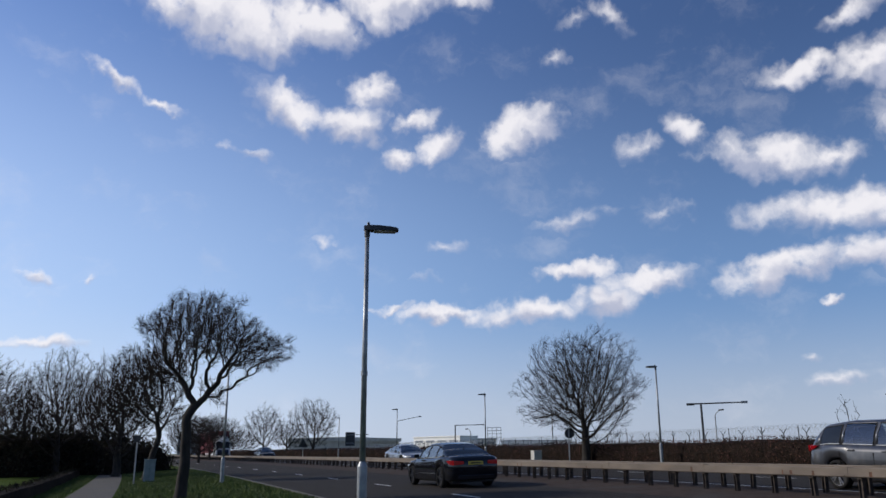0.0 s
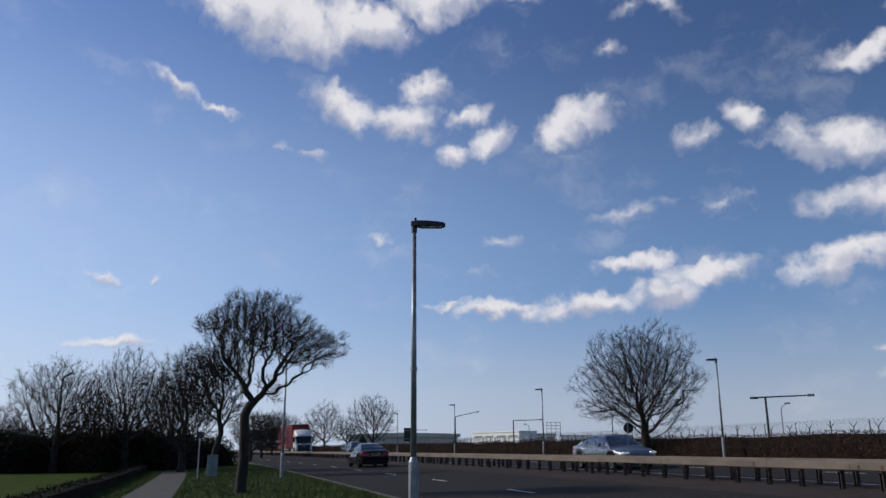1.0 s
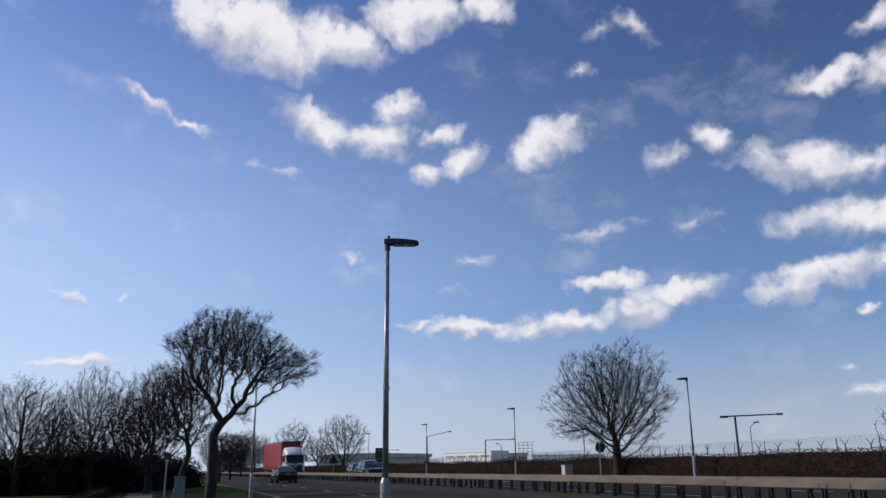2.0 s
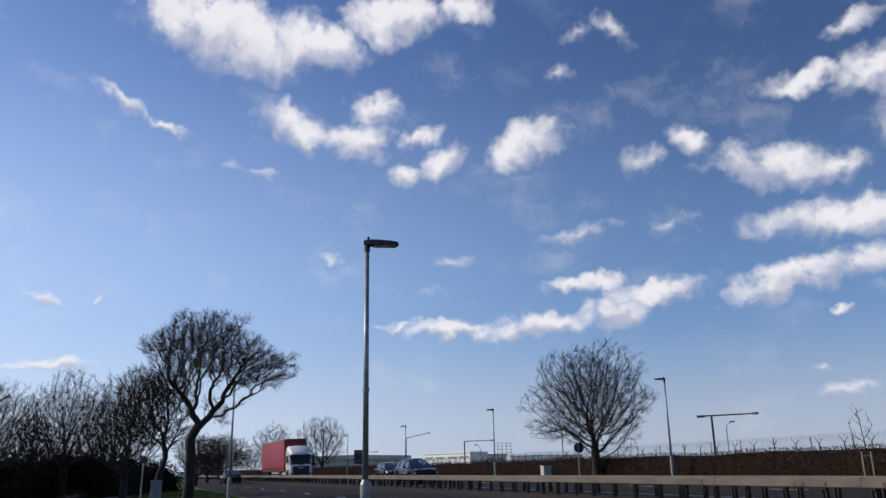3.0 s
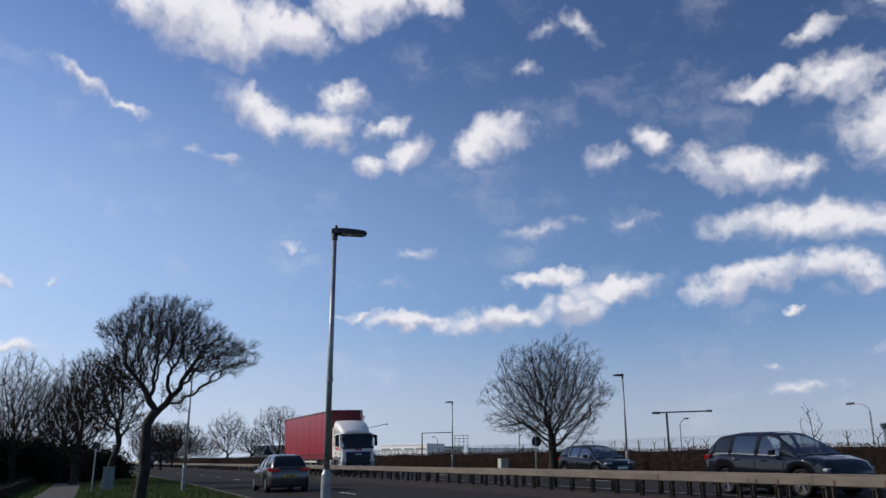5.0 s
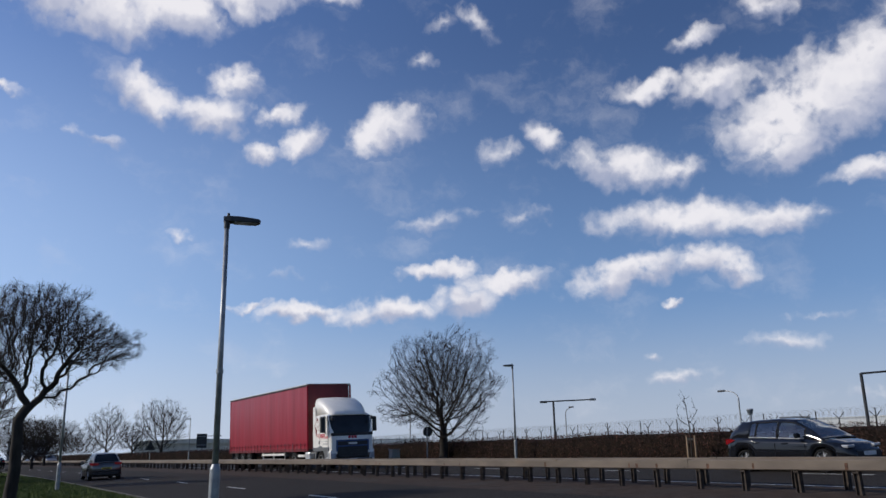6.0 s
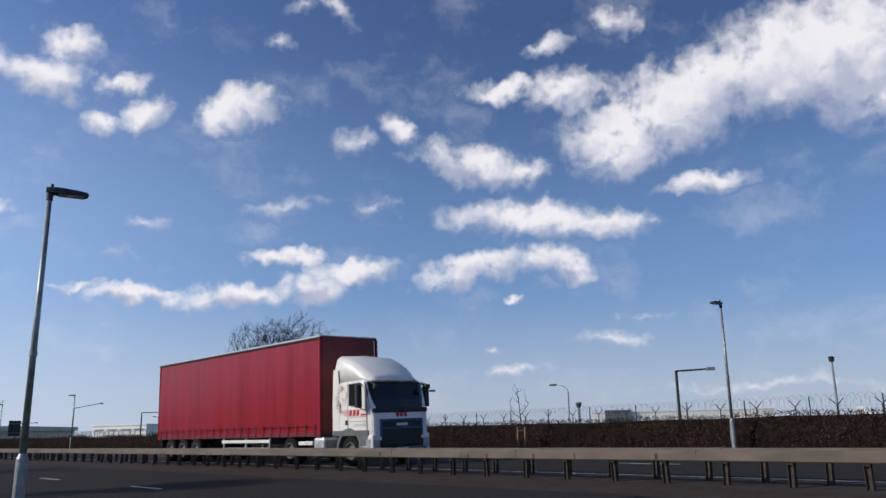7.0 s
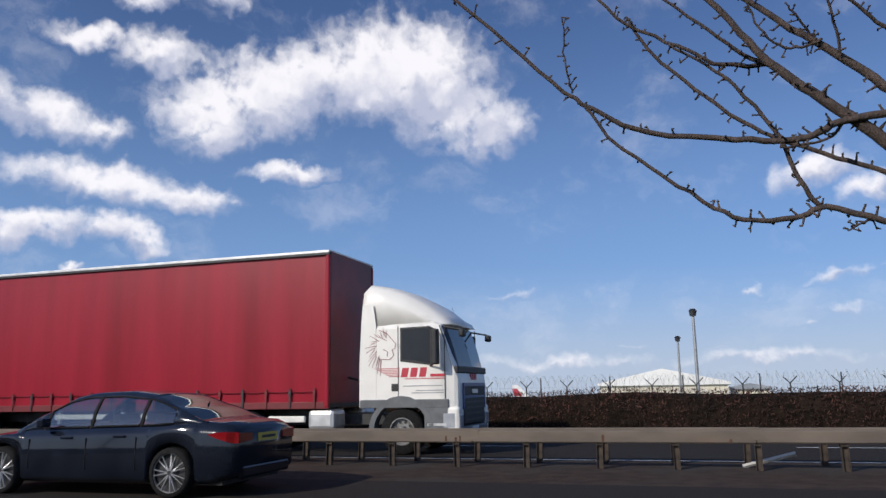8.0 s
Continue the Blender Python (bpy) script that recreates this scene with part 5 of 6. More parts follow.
    for k in range(3):
        part("livery_block", boxed(-0.24 + 0.17 * k, -0.11 + 0.17 * k, nose - 0.02, nose + 0.008, 1.585, 1.72), M_REDMARK, root)
    part("front_bumper", boxed(-cw + 0.06, cw - 0.06, nose - 0.3, nose + 0.02, 0.36, 0.60, 0.05), M_GREYSKIRT, root)
    part("front_plate", boxed(-0.26, 0.26, nose + 0.02, nose + 0.034, 0.46, 0.57), M_WHITEPLATE, root)
    for s in (-1, 1):
        big_wheel(root, s * (cw - 0.20), cab_y + 0.92, 0.50, 0.32)
        big_wheel(root, s * (cw - 0.28), -2.15, 0.50, 0.50)
        part("chassis_rail", boxed(s * 0.42 - 0.05, s * 0.42 + 0.05, -3.4, cab_y + 1.6, 0.62, 0.86), M_DARKMETAL, root)
        part("fuel_tank", boxed(s * 0.88 - 0.32, s * 0.88 + 0.34, -0.55, 0.12, 0.52, 0.98, 0.10), M_ALU, root, "aluminium fuel tank")
        part("side_skirt", boxed(s * 1.18 - 0.04, s * 1.18 + 0.04, -1.55, -0.62, 0.70, 0.84, 0.02), M_WHITECAR, root)
    part("fifth_wheel", boxed(-0.5, 0.5, -2.6, -1.6, 0.9, 1.04), M_DARKMETAL, root)
    part("air_lines", rod((0.2, -0.02, 1.7), (0.2, cab_y, 1.5), 0.03, 0.03, 6), M_PLASTIC, root)
    part("aerial", rod((-0.9, nose - 0.6, 2.86), (-0.9, nose - 0.75, 3.35), 0.008, 0.004, 6), M_PLASTIC, root)
    return root


def big_wheel(parent, x, y, r, w):
    root = new("wheel")
    root.parent = parent
    root.location = (x, y, r)
    s = 1 if x > 0 else -1
    prof = [(-w / 2, r * 0.58), (-w / 2, r * 0.94), (-w / 2 + 0.04, r), (w / 2 - 0.04, r), (w / 2, r * 0.94), (w / 2, r * 0.58)]
    part("tyre", loft([[(u, math.cos(a) * q, math.sin(a) * q) for a in [i * math.pi / 14 for i in range(28)]] for u, q in prof], cap=False), M_TYRE, root, smooth=True)
    rim = bmesh.new()
    f = s * w / 2
    cyl(rim, (f - s * 0.09, 0, 0), (f - s * 0.07, 0, 0), r * 0.58, r * 0.58, 24)
    cyl(rim, (f - s * 0.07, 0, 0), (f + s * 0.03, 0, 0), r * 0.24, r * 0.18, 16)
    part("rim", rim, M_STEELRIM, root)
    nuts = bmesh.new()
    for i in range(10):
        a = 2 * math.pi * i / 10
        cyl(nuts, (f - s * 0.075, math.cos(a) * r * 0.40, math.sin(a) * r * 0.40), (f - s * 0.06, math.cos(a) * r * 0.40, math.sin(a) * r * 0.40), r * 0.065, r * 0.065, 8)
    tagged(part("rim_holes", nuts, M_DARKMETAL, root), kind="stuff")
    ring = [[(f + du, math.cos(a) * q, math.sin(a) * q) for a in [i * math.pi / 14 for i in range(28)]] for du, q in ((-0.02 * s, r * 0.60), (0.004 * s, r * 0.59), (0.004 * s, r * 0.54), (-0.07 * s, r * 0.52))]
    part("rim_ring", loft(ring, cap=False), M_STEELRIM, root)
    return root


def arch_band(x, cy, cz, r, wide, s):
    bm = bmesh.new()
    pts = [(math.cos(math.pi * i / 12), math.sin(math.pi * i / 12)) for i in range(13)]
    rings = []
    for c, q in pts:
        rings.append([bm.verts.new((x + s * e, cy + c * rr, cz + q * rr)) for e, rr in ((-0.25, r), (0.012, r), (0.012, r + wide), (-0.02, r + wide))])
    for a, b in zip(rings, rings[1:]):
        for i in range(3):
            bm.faces.new((a[i], a[i + 1], b[i + 1], b[i]))
    return bm


# ---- traffic ----
TRUCK = lorry(pose(17.0, 60, rz_road(17.0), 0, 0, 180))
JAG = car("saloon_car", M_BLACKCAR, "black saloon car driving away with its brake lamps lit", pose(9.9, 27, 0), M_DARKRIM, brake=True)
CORSA = car("hatchback_car", M_PEWTER, "grey metallic hatchback driving away, red tail lamps", pose(6.3, 7, 0), brake=True)
BMW = car("saloon_car", M_NAVYCAR, "blue-black saloon car with bright spoked wheels", pose(10.25, -30, 0), spokes=7, chrome=False)
SILVER = car("saloon_car", M_SILVERCAR, "silver saloon car coming along the far carriageway", pose(17.0, 40, 0, 0, 0, 180), headlit=True)
SUV = car("suv_car", M_GREYCAR, "dark grey people carrier on the far carriageway", pose(17.0, 12, 0, 0, 0, 180), headlit=True)
DARKA = car("suv_car", M_BLACKCAR, "black off-road car on the far carriageway", pose(17.0, 30, 0, 0, 0, 180))
DARKB = car("hatchback_car", M_BLACKCAR, "black hatchback on the far carriageway", pose(17.0, 40, 0, 0, 0, 180))
FARCAR = car("hatchback_car", M_SILVERCAR, "pale hatchback far along the road", pose(17.0, 150, 0, 0, 0, 180))
VAN = car("suv_car", M_WHITECAR, "white van far along the road", pose(17.0, 190, 0, 0, 0, 180))


def drive(thing, x, rows, turn):
    """Rows of seconds and place along the road; the thing follows the bend and its tilt."""
    rows = [(*row, x)[:3] for row in rows]
    walk(thing, [(t, pose(a + sx(y), y, rz_road(a), 0, -1.7 if turn == 0 else 1.7, turn + heading(y))) for t, y, a in rows])


def motions():
    drive(TRUCK, 16.95, [(0.0, 142), (1.0, 125), (1.5, 117), (3.0, 93.3), (3.5, 84.9), (4.2, 73), (5.5, 50.2), (6.0, 41.6), (6.5, 33), (7.0, 24.5), (7.2, 21.05, 17.0), (7.7, 12.9, 17.35), (8.0, 7.95, 17.5)], 180)
    drive(JAG, 9.9, [(0.0, 26.8), (0.5, 39), (1.0, 51), (1.5, 62.5), (3.0, 94), (3.5, 103.5), (4.2, 116), (8.0, 190)], 0)
    drive(CORSA, 6.7, [(0.0, -45), (3.0, 0.4, 7.2), (3.5, 8.45, 7.2), (4.2, 19.9, 6.9), (5.3, 39.4), (5.5, 42.6), (6.5, 57.8), (8.0, 80)], 0)
    drive(BMW, 10.25, [(0.0, -140), (7.0, -11), (7.5, -1.6), (7.7, 2.4), (8.0, 8.4)], 0)
    drive(SILVER, 17.0, [(0.0, 53), (1.0, 32.3), (1.5, 22.3), (3.0, -8), (8.0, -108)], 180)
    drive(SUV, 17.0, [(0.0, 14.5), (0.5, 4), (8.0, -136)], 180)
    drive(DARKA, 17.0, [(0.0, 106), (3.5, 44.3), (4.2, 32.3), (5.3, 11.5), (5.5, 7.8), (8.0, -40)], 180)
    drive(DARKB, 20.3, [(0.0, 125), (3.5, 60), (4.2, 46.8), (5.3, 26.0), (5.5, 22.6), (6.0, 15.1), (6.5, 8.0), (8.0, -13)], 180)
    drive(FARCAR, 17.0, [(0.0, 250), (3.5, 190), (8.0, 112)], 180)
    drive(VAN, 17.0, [(0.0, 270), (3.5, 215), (8.0, 125)], 180)


# ---- small roadside things ----
def sapling(x, y, z):
    root = tree("sapling", x, y, z, 0.9, [((0, 0, 1.9), (0.5, 0.5, 0.95), 1)], 70, 0.15, 0.03, "thin bare sapling tied between two wooden stakes", 61, thin=0.006, twigs=1, twig=0.2, up=0.3, sprigs=1)
    for s in (-0.22, 0.2):
        part("stake", rod((0, s, -0.1), (0, s, 1.02), 0.04, 0.035, 8), M_TIMBER, root)
    part("tie", boxed(-0.02, 0.02, -0.24, 0.22, 0.84, 0.9), M_PLASTIC, root)


sapling(24.3, 23.1, 0.43)


def round_sign(x, y, z):
    root = empty("round_sign", pose(x, y, z), "small round road sign seen from behind on a grey pole", "road sign")
    part("pole", rod((0, 0, -0.1), (0, 0, 2.0), 0.038, 0.038, 10), M_GALV, root)
    part("plate", rod((0.045, -0.02, 1.75), (0.05, 0.0, 1.75), 0.30, 0.30, 28), M_DARKMETAL, root, "dark back of a round sign")
    part("bracket", boxed(-0.05, 0.05, -0.05, 0.05, 1.72, 1.78), M_GALV, root)


round_sign(22.6 + 0.5, 42.9, 0.44)


def cabinet(x, y, z, w, d, h, mat, label):
    root = empty("utility_cabinet", pose(x, y, z), label, "cabinet")
    part("body", boxed(-w / 2, w / 2, -d / 2, d / 2, -0.05, h, 0.015), mat, root)
    part("lid", boxed(-w / 2 - 0.03, w / 2 + 0.03, -d / 2 - 0.03, d / 2 + 0.03, h, h + 0.05, 0.012), mat, root)
    part("plinth", boxed(-w / 2 - 0.05, w / 2 + 0.05, -d / 2 - 0.05, d / 2 + 0.05, -0.1, 0.06), M_KERB, root)
    part("door_gap", boxed(-0.004, 0.004, -d / 2 - 0.003, -d / 2 + 0.01, 0.1, h - 0.06), M_PLASTIC, root)


cabinet(23.25, 47.7, 0.44, 0.55, 0.5, 0.72, M_CONCRETE, "pale grey roadside cabinet before the hedge")
cabinet(-0.4, 41, -0.25, 0.5, 0.4, 1.05, M_GREEN, "grey-green utility cabinet on the verge")


def sign_board(x, y, z, w, h0, h1, turn, label, mat):
    root = empty("road_sign", pose(x, y, z, 0, 0, turn), label, "road sign")
    for s in (-1, 1):
        part("post", rod((s * w * 0.32, 0, -0.1), (s * w * 0.32, 0, h1 - 0.05), 0.045, 0.045, 10), M_GALV, root)
    part("panel", boxed(-w / 2, w / 2, -0.05, -0.03, h0, h1, 0.006), mat, root)
    for q in (0.2, 0.8):
        part("stiffener", boxed(-w / 2 + 0.05, w / 2 - 0.05, -0.075, -0.05, h0 + (h1 - h0) * q - 0.03, h0 + (h1 - h0) * q + 0.03), M_GALV, root)


sign_board(23.0, 101, 0.42, 1.25, 1.55, 3.25, 0, "dark back of a tall rectangular road sign", M_DARKMETAL)


def triangle_sign(x, y, z):
    root = empty("triangle_sign", pose(x, y, z), "dark back of a triangular warning sign", "road sign")
    part("pole", rod((0, 0, -0.1), (0, 0, 2.2), 0.045, 0.045, 10), M_GALV, root)
    part("plate", loft([[(-0.75, e, 1.5), (0.75, e, 1.5), (0, e, 2.8)] for e in (-0.06, -0.04)]), M_DARKMETAL, root)


triangle_sign(19.9, 118, 0.42)


def path_sign(x, y, z):
    root = empty("path_sign", pose(x, y, z), "small dark footpath sign on a thin pole", "road sign")
    part("pole", rod((0, 0, -0.1), (0, 0, 2.2), 0.035, 0.035, 10), M_GALV, root)
    part("plate", boxed(-0.15, 0.15, -0.05, -0.035, 1.85, 2.15, 0.004), M_DARKMETAL, root)


path_sign(-1.0, 38.5, -0.25)
root = empty("loose_plank", pose(14.55, -1.0, rz_road(14.55)), "broken pale plank leaning on a barrier post", "plank")
part("board", rod((0, -0.42, 0.24), (0, 0.42, 0.02), 0.035, 0.035, 4), M_CONCRETE, root)


# ---- perimeter fences of the airfield ----
def wires(root, pts_list, r, name):
    for pts in pts_list:
        v, f = [], []
        tube(v, f, pts, r, r, 3)
        raw(name, v, f, M_WIRE, root)


def security_fence(x, y0, y1, z, step, high):
    """Posts with forked tops, level wires and a coil of razor wire in the forks."""
    root = empty("security_fence", pose(0, 0, z), "pale wire security fence with forked posts and coiled razor wire", "fence")
    pm = None
    y = y0
    while y <= y1:
        if pm is None:
            b = rod((0, 0, -0.5), (0, 0, high), 0.045, 0.045, 8)
            cyl(b, (0, 0, high - 0.02), (0, -0.42, high + 0.42), 0.035, 0.03, 6)
            cyl(b, (0, 0, high - 0.02), (0, 0.42, high + 0.42), 0.035, 0.03, 6)
            o = part("post", b, M_DARKMETAL, root)
            pm = o.data
        else:
            o = new("post", pm)
            o.parent = root
        o.location = (x, y, 0)
        y += step
    wires(root, [[Vector((x, y0, h)), Vector((x, (y0 + y1) / 2, h)), Vector((x, y1, h))] for h in [0.2 * i for i in range(3, int(high / 0.2) + 1)]], 0.007, "wire")
    v, f = [], []
    k = int((y1 - y0) * 14)
    tube(v, f, [Vector((x + math.cos(i * 0.9) * 0.30, y0 + i / 14, high + 0.34 + math.sin(i * 0.9) * 0.30)) for i in range(k)], 0.010, 0.010, 3)
    tagged(raw("razor_coil", v, f, M_WIRE, root), "tangled razor wire coil")
    v, f = [], []
    for i in range(int((y1 - y0) / 0.28)):
        yy = y0 + i * 0.28
        tube(v, f, [Vector((x, yy, 0.5)), Vector((x, yy, high))], 0.006, 0.006, 3)
    tagged(raw("mesh_wire", v, f, M_WIRE, root), kind="stuff")
    return root


security_fence(53.0, -30, 210, 0.42, 2.75, 2.25)


def straight_fence(x, y0, y1, z, step, high):
    root = empty("inner_fence", pose(0, 0, z), "tall inner wire fence on straight dark posts", "fence")
    pm = None
    y = y0
    while y <= y1:
        if pm is None:
            o = part("post", rod((0, 0, -0.5), (0, 0, high), 0.05, 0.05, 8), M_DARKMETAL, root)
            pm = o.data
        else:
            o = new("post", pm)
            o.parent = root
        o.location = (x, y, 0)
        y += step
    v, f = [], []
    for i in range(int((y1 - y0) / 0.35)):
        yy = y0 + i * 0.35
        tube(v, f, [Vector((x, yy, 0.5)), Vector((x, yy, high - 0.15))], 0.008, 0.008, 3)
    tagged(raw("mesh_wire", v, f, M_WIRE, root), kind="stuff")
    k = int((y1 - y0) * 9)
    v, f = [], []
    tube(v, f, [Vector((x + math.cos(i * 1.1) * 0.28, y0 + i / 9, high - 0.1 + math.sin(i * 1.1) * 0.28)) for i in range(k)], 0.010, 0.010, 3)
    tagged(raw("razor_coil", v, f, M_WIRE, root), "razor wire coil along the fence top")


straight_fence(60.0, -30, 210, 0.42, 5.2, 3.15)


# ---- airfield, far away ----
def curved_lamp(az, d, top, label, neck=2.2):
    x, y = around(az, d)
    root = empty("airfield_lamp", pose(x, y, 0.3), label, "street lamp", "lamps inside the airfield")
    part("pole", rod((0, 0, -0.6), (0, 0, top - 1.0), 0.09, 0.07), M_GALV, root)
    pts = [Vector((-math.sin(a) * 0 - (1 - math.cos(a)) * 0, neck * (1 - math.cos(a)), top - 1.0 + 0.8 * math.sin(a))) for a in (0, 0.4, 0.8, 1.2, 1.57)]
    v, f = [], []
    tube(v, f, pts, 0.06, 0.05, 6)
    raw("neck", v, f, M_GALV, root)
    part("lantern", boxed(-0.15, 0.15, neck - 0.1, neck + 0.7, top - 0.28, top - 0.1, 0.05), M_DARKMETAL, root)


curved_lamp(49.9, 80, 5.9, "curved grey lamp post beyond the fences", 1.6)
curved_lamp(38.25, 110, 6.2, "slender curved lamp post beyond the fences", -1.6)
curved_lamp(21.4, 140, 5.0, "slender curved lamp post far off", 1.6)


def flood_mast(az, d, top, label):
    x, y = around(az, d)
    root = empty("flood_mast", pose(x, y, 0.3), label, "mast", "masts on the airfield")
    part("pole", rod((0, 0, -0.6), (0, 0, top), 0.02 * top, 0.013 * top), M_GALV, root)
    hd = bmesh.new()
    k = top / 18
    cyl(hd, (0, 0, top - 0.6 * k), (0, 0, top + 0.3 * k), 0.55 * k, 0.7 * k, 12)
    cyl(hd, (0, 0, top + 0.3 * k), (0, 0, top + 0.7 * k), 0.8 * k, 0.45 * k, 12)
    part("lamp_ring", hd, M_DARKMETAL, root)


flood_mast(89.83, 150, 18.2, "tall pale floodlight mast")
flood_mast(88.69, 210, 18.6, "tall pale floodlight mast")
flood_mast(67.25, 130, 11.0, "slim airfield light mast with a box lamp")
flood_mast(27.2, 150, 7.5, "slim airfield light mast")


def far_building(name, az0, az1, d, high, mat, roof_mat, label, roof=0.0, bands=0, band_mat=None, base=0.2, skew=0.0):
    """A long hall square to the line of sight, with a shallow gable and strip windows."""
    a, b = Vector((*around(az0, d), 0)), Vector((*around(az1, d), 0))
    mid, w = (a + b) / 2, (b - a).length
    turn = math.degrees(math.atan2((b - a).y, (b - a).x))
    root = empty(name, pose(mid.x, mid.y, base, 0, 0, turn - skew), label, "building", "airfield buildings")
    w /= math.cos(radians(skew))
    deep = min(40, w) if not skew else 12
    part("wall", boxed(-w / 2, w / 2, 0, deep, -1, high), mat, root)
    if roof:
        part("roof", loft([[(-w / 2 - 1, e, high), (-w / 2 - 1, e, high + 1.2), (0, e, high + roof), (w / 2 + 1, e, high + 1.2), (w / 2 + 1, e, high)] for e in (-1.5, deep)]), roof_mat, root)
    else:
        part("roof", boxed(-w / 2 - 0.4, w / 2 + 0.4, -0.4, deep, high, high + 0.6), roof_mat, root)
    for i in range(bands):
        z = high * (i + 0.55) / (bands + 0.2)
        n = max(3, int(w / 9))
        for k in range(n):
            x0 = -w / 2 + (k + 0.15) * w / n
            part("window", boxed(x0, x0 + w / n * 0.7, -0.1, 0.1, z, z + high / (bands + 1) * 0.36), band_mat or M_DARKCLAD, root)
    return root


far_building("hangar", 83.2, 91.8, 400, 12.6, M_CREAM, M_WHITEROOF, "cream hangar with a wide white gabled roof", 8.0, 1, M_GREYCLAD)
far_building("hangar_annex", 91.9, 94.4, 420, 10.5, M_CREAM, M_GREYCLAD, "low cream annex beside the hangar", 3.0)
far_building("terminal", 51.5, 63.5, 520, 13.8, M_WHITEROOF, M_WHITEROOF, "long white terminal roof on the horizon", 0)
far_building("terminal_block", 52.4, 54.2, 515, 14.9, M_DARKCLAD, M_GREYCLAD, "dark block above the terminal", 0)
far_building("office_block", 17.3, 20.6, 420, 8.6, M_WHITEROOF, M_WHITEROOF, "sunlit white airfield building with window bands", 0, 2, M_GREYCLAD, skew=50)
far_building("office_block", 20.9, 23.2, 430, 7.6, M_CREAM, M_GREYCLAD, "cream airfield office building with window bands", 0, 2, M_DARKCLAD)
far_building("long_shed", 8.6, 16.3, 330, 5.4, M_CONCRETE, M_CONCRETE, "long pale grey warehouse roof on the horizon", 1.8)
far_building("far_block", 23.6, 28.5, 600, 9.0, M_WHITEROOF, M_GREYCLAD, "pale building far across the airfield", 0, 1, M_GREYCLAD)
far_building("far_block", 93.5, 104, 600, 10.0, M_WHITEROOF, M_GREYCLAD, "pale building far across the airfield", 0, 1, M_GREYCLAD)
far_building("far_block", 64.5, 82, 900, 6.0, M_DARKCLAD, M_DARKCLAD, "low dark line of buildings on the horizon", 0)
far_building("far_block", 28.5, 51, 900, 6.5, M_GREYCLAD, M_GREYCLAD, "low grey line of buildings on the horizon", 0)
far_building("far_block", 1.2, 3.6, 420, 10.0, M_GREYCLAD, M_GREYCLAD, "grey flats far along the road", 0, 2, M_DARKCLAD)


def control_tower(az, d):
    x, y = around(az, d)
    root = empty("control_tower", pose(x, y, 0), "slim airfield tower with a wide cabin", "tower")
    part("shaft", rod((0, 0, -1), (0, 0, 15), 0.9, 0.7, 14), M_GREYCLAD, root)
    part("cabin", rod((0, 0, 15), (0, 0, 17.2), 1.1, 1.7, 14), M_DARKCLAD, root)
    part("cap", rod((0, 0, 17.2), (0, 0, 17.8), 1.8, 1.3, 14), M_GREYCLAD, root)


control_tower(50.6, 430)


def scaffold_frame(az, d):
    x, y = around(az, d)
    root = empty("scaffold_frame", pose(x, y, 0.2, 0, 0, -az), "open grey steel frame standing on the airfield", "frame")
    for px in (-2.4, -0.8, 0.8, 2.4):
        part("upright", rod((px, 0, -0.6), (px, 0, 9.6), 0.08, 0.08, 6), M_DARKMETAL, root)
    for pz in (6.2, 7.4, 8.5, 9.6):
        part("crossbar", rod((-2.6, 0, pz), (2.6, 0, pz), 0.07, 0.07, 6), M_DARKMETAL, root)
    for px in (-2.4, 0.8):
        part("brace", rod((px, 0, 0), (px + 1.6, 0, 6.2), 0.09, 0.09, 6), M_DARKMETAL, root)


scaffold_frame(23.1, 290)


def airliner(az, d, turn, label, flash=True):
    x, y = around(az, d)
    root = empty("airliner", pose(x, y, 1.2, 0, 0, turn), label, "aeroplane", "parked airliners")
    secs = []
    for u, r, dz in ((0, 0.15, 0.2), (1.2, 1.1, 0.1), (3.5, 1.85, 0), (8, 1.95, 0), (26, 1.95, 0), (31, 1.4, 0.5), (36, 0.5, 1.2), (37.5, 0.15, 1.4)):
        secs.append([(math.cos(a) * r, u - 18, 3 + dz + math.sin(a) * r) for a in [i * math.pi / 7 for i in range(14)]])
    part("fuselage", loft(secs), M_WHITEROOF, root, smooth=True)
    part("tail_fin", loft([[(e, y0, z) for e, y0 in ((-0.15, a), (0.15, a), (0.15, b), (-0.15, b))] for z, a, b in ((4.6, 11.5, 18), (10.5, 17, 20))]), M_WHITEROOF, root)
    if flash:
        part("fin_flash", loft([[(e, y0, z) for e, y0 in ((-0.2, a), (0.2, a), (0.2, b), (-0.2, b))] for z, a, b in ((6.0, 15.4, 18.8), (9.0, 17.6, 19.6))]), M_REDMARK, root)
    for s in (-1, 1):
        part("wing", loft([[(s * q, a, z), (s * q, b, z), (s * q, b, z + 0.3), (s * q, a, z + 0.4)] for q, a, b, z in ((1.5, -4, 4, 2.2), (17, 6, 8, 3.4))]), M_WHITEROOF, root)
        part("engine", rod((s * 6, -5, 1.2), (s * 6, -1, 1.2), 1.0, 0.8, 12), M_GREYCLAD, root)
        part("tailplane", loft([[(s * q, a, z), (s * q, b, z), (s * q, b, z + 0.2), (s * q, a, z + 0.2)] for q, a, b, z in ((0.6, 14, 18, 4.6), (6.5, 17.5, 19.3, 5.2))]), M_WHITEROOF, root)
        part("wheel_leg", rod((s * 2.5, 1, -1.3), (s * 2.5, 1, 2.2), 0.4, 0.3, 8), M_DARKMETAL, root)
    part("nose_leg", rod((0, -13, -1.3), (0, -13, 1.4), 0.3, 0.2, 8), M_DARKMETAL, root)


airliner(71.0, 420, 20, "white airliner parked beyond the fences", False)
airliner(80.4, 330, 10, "white airliner with a red tail flash")


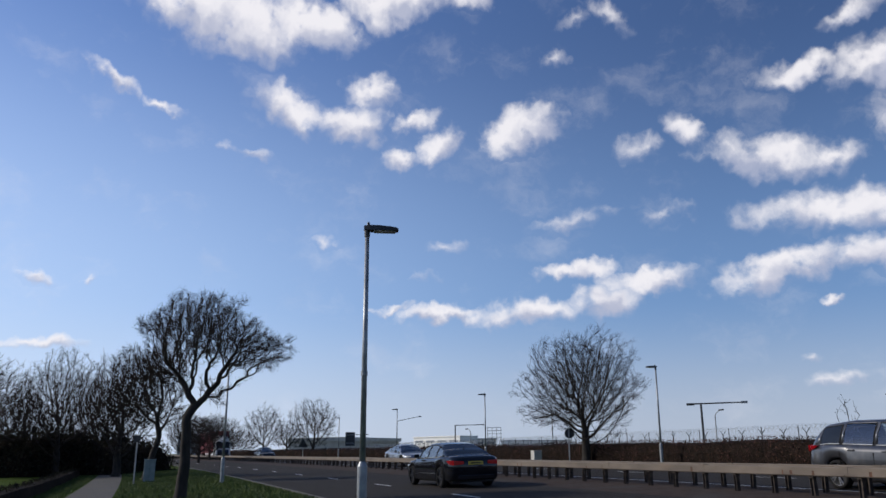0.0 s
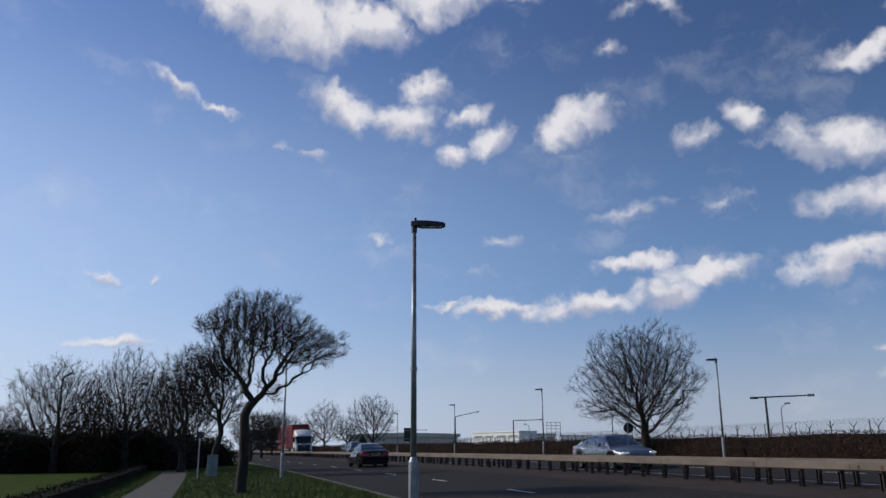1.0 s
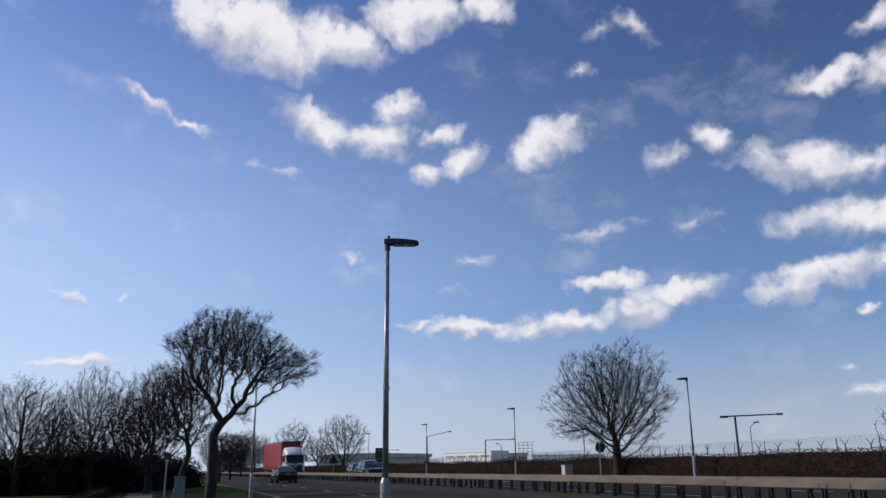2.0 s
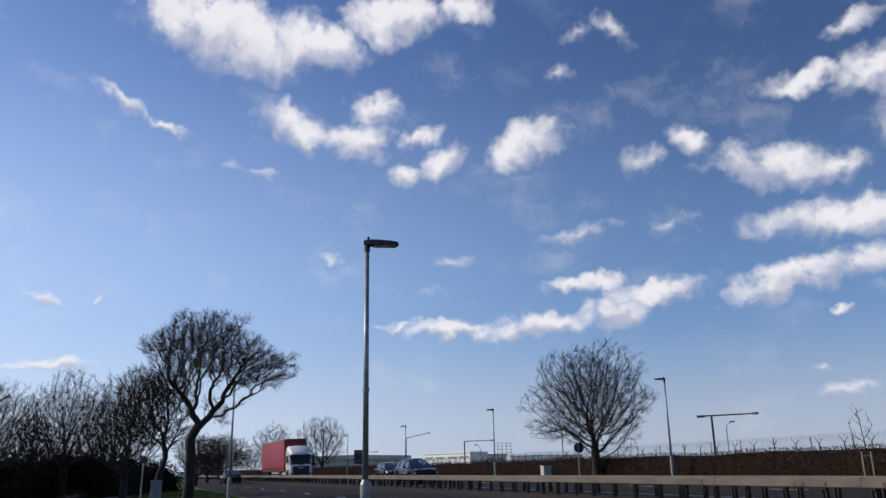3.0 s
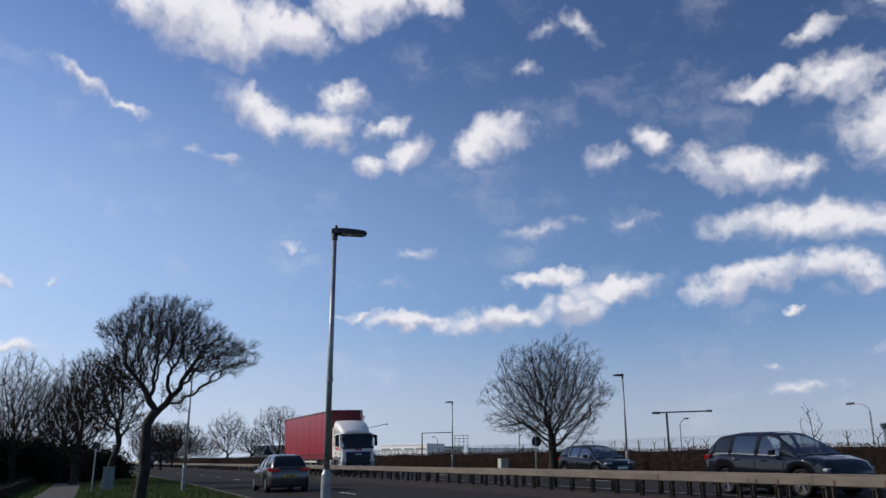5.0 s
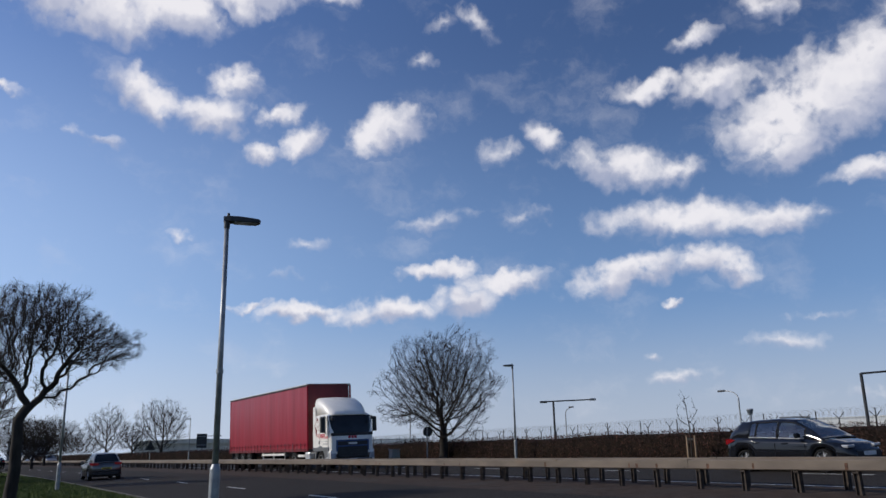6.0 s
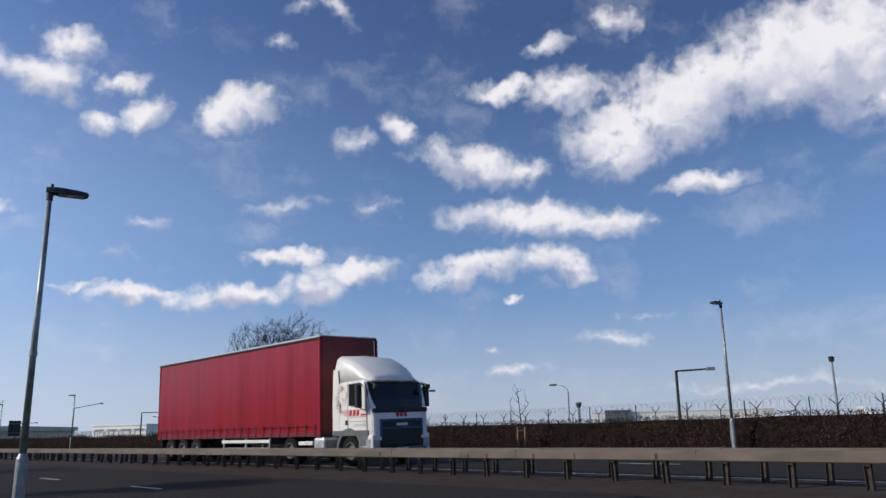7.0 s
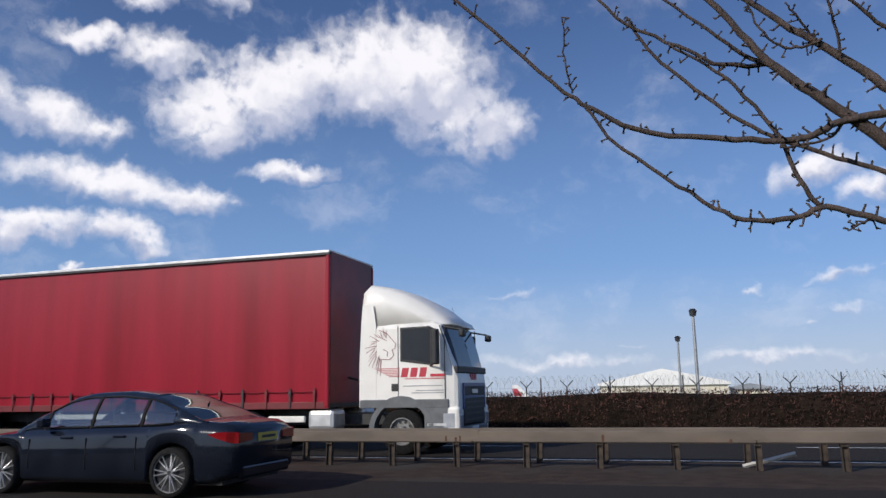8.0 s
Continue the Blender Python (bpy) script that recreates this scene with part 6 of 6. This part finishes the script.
# ---- the near tree whose boughs hang into view ----
NEAR = empty("roadside_tree", pose(0, 0, 0), "bare cherry-like tree with knobbly spurs on long drooping boughs", "tree", "bare trees")


def place(az, el, d):
    return Vector((d * math.sin(radians(az)), d * math.cos(radians(az)), EYE + d * math.tan(radians(el))))


spur_rng = random.Random(77)


def smooth_line(pts, n=4):
    out = []
    for i in range(len(pts) - 1):
        p0, p1, p2, p3 = pts[max(i - 1, 0)], pts[i], pts[i + 1], pts[min(i + 2, len(pts) - 1)]
        for k in range(n):
            t = k / n
            out.append(0.5 * ((2 * p1) + (p2 - p0) * t + (2 * p0 - 5 * p1 + 4 * p2 - p3) * t * t + (3 * p1 - p0 - 3 * p2 + p3) * t ** 3))
    return out + [pts[-1]]


def bough(name, r0, r1, d, *way):
    """One bough with its spurs, thin end to thick end."""
    k = len(way)
    pts = smooth_line([place(a, e, d + 0.25 * i / k) for i, (a, e) in enumerate(way)])
    pts = [p + Vector((spur_rng.gauss(0, 1), spur_rng.gauss(0, 1), spur_rng.gauss(0, 1))) * 0.004 for p in pts]
    v, f = [], []
    tube(v, f, pts, r0, r1, 8)
    ob = raw(name, v, f, M_BRANCH, NEAR, True)
    v, f = [], []
    for i, (a, b) in enumerate(zip(pts, pts[1:])):
        reach = (b - a).length
        r = r0 + (r1 - r0) * i / len(pts)
        for _ in range(max(1, int(reach / 0.075))):
            p = a.lerp(b, spur_rng.random())
            along = (b - a).normalized()
            side = Vector((spur_rng.gauss(0, 1), spur_rng.gauss(0, 1), spur_rng.gauss(0.2, 1)))
            side = (side - along * side.dot(along)).normalized()
            tip = p + side * (r + spur_rng.uniform(0.012, 0.045)) - along * spur_rng.uniform(-0.01, 0.03)
            tube(v, f, [p, p.lerp(tip, 0.6), tip], r * 0.4 + 0.002, 0.0035, 5)
            for _ in range(2):
                bud = tip + Vector((spur_rng.gauss(0, 1), spur_rng.gauss(0, 1), spur_rng.gauss(0, 1))) * 0.008
                tube(v, f, [tip, (tip + bud) / 2, bud], 0.0065, 0.002, 5)
    tagged(raw("spur_growth", v, f, M_BRANCH, ob), kind="stuff")


bough("limb", 0.014, 0.036, 4.0, (91.9, 28.5), (94.6, 25.2), (96.3, 23.0), (98.9, 20.6), (100.8, 18.8), (102.9, 16.8), (104.9, 14.6))
bough("bough", 0.009, 0.02, 3.9, (72.5, 29.8), (77.4, 26.3), (81.6, 22.7), (84.1, 21.1), (87.7, 19.4), (93.5, 18.3), (97.2, 17.7), (99.0, 18.0), (100.8, 18.5), (103.5, 18.5))
bough("bough", 0.008, 0.017, 3.8, (83.1, 21.6), (85.6, 18.5), (89.5, 15.6), (92.4, 13.3), (94.9, 12.6), (97.4, 12.6), (98.9, 13.1), (102.3, 11.8), (104.5, 11.2))
bough("bough", 0.008, 0.014, 4.1, (84.1, 29.2), (86.6, 26.9), (90.2, 25.0), (92.5, 23.6), (94.4, 23.1), (96.3, 22.9))
bough("bough", 0.007, 0.013, 4.05, (88.8, 28.6), (91.9, 26.2), (94.1, 24.3), (96.0, 23.0))
bough("bough", 0.008, 0.014, 4.15, (86.6, 27.4), (87.2, 26.2), (88.9, 24.1), (91.9, 21.3), (94.8, 19.0), (97.2, 17.6), (99.9, 16.2), (102.7, 14.8), (104.8, 13.6))
bough("limb", 0.014, 0.028, 4.2, (94.4, 27.8), (98.0, 24.9), (100.6, 22.8), (103.3, 20.2), (105.4, 18.1))
bough("bough", 0.007, 0.014, 4.0, (89.4, 25.2), (92.1, 23.5), (93.9, 21.8), (96.2, 18.7), (97.2, 15.8), (98.2, 13.6), (98.8, 13.1))
bough("spray", 0.005, 0.008, 4.05, (95.2, 27.1), (95.9, 25.3), (97.1, 24.0), (98.5, 23.6), (99.8, 23.9))
bough("spray", 0.004, 0.006, 3.9, (81.7, 27.9), (81.7, 26.0), (81.8, 24.0), (82.2, 22.6))
bough("spray", 0.006, 0.008, 4.1, (100.4, 26.6), (100.7, 24.7), (100.9, 22.8))
bough("spray", 0.008, 0.012, 4.2, (101.7, 26.2), (102.9, 24.6), (104.4, 22.9))
bough("spray", 0.005, 0.009, 4.0, (96.5, 17.4), (98.6, 17.3), (100.0, 17.8), (100.5, 18.5))
bough("spray", 0.005, 0.008, 4.15, (97.9, 26.4), (98.7, 25.1), (99.3, 23.6))
bough("spray", 0.004, 0.007, 3.9, (100.0, 11.3), (101.1, 11.8), (101.9, 12.0))
v, f = [], []
trunk_top = place(112, 10.5, 4.6)
tube(v, f, smooth_line([Vector((trunk_top.x + 0.25, trunk_top.y - 0.3, -0.2)), Vector((trunk_top.x + 0.2, trunk_top.y - 0.2, 0.8)), trunk_top]), 0.13, 0.085, 12)
raw("trunk", v, f, M_BRANCH, NEAR, True)
for a, e, d, r in ((104.9, 14.6, 4.25, 0.036), (103.5, 18.5, 4.15, 0.02), (104.5, 11.2, 4.05, 0.017), (104.8, 13.6, 4.4, 0.014), (105.4, 18.1, 4.45, 0.028), (104.4, 22.9, 4.45, 0.012)):
    v, f = [], []
    end = place(a, e, d)
    tube(v, f, smooth_line([end, end.lerp(trunk_top, 0.5) + Vector((0, 0, 0.06)), trunk_top]), r, r * 1.6, 8)
    raw("limb", v, f, M_BRANCH, NEAR, True)


motions()
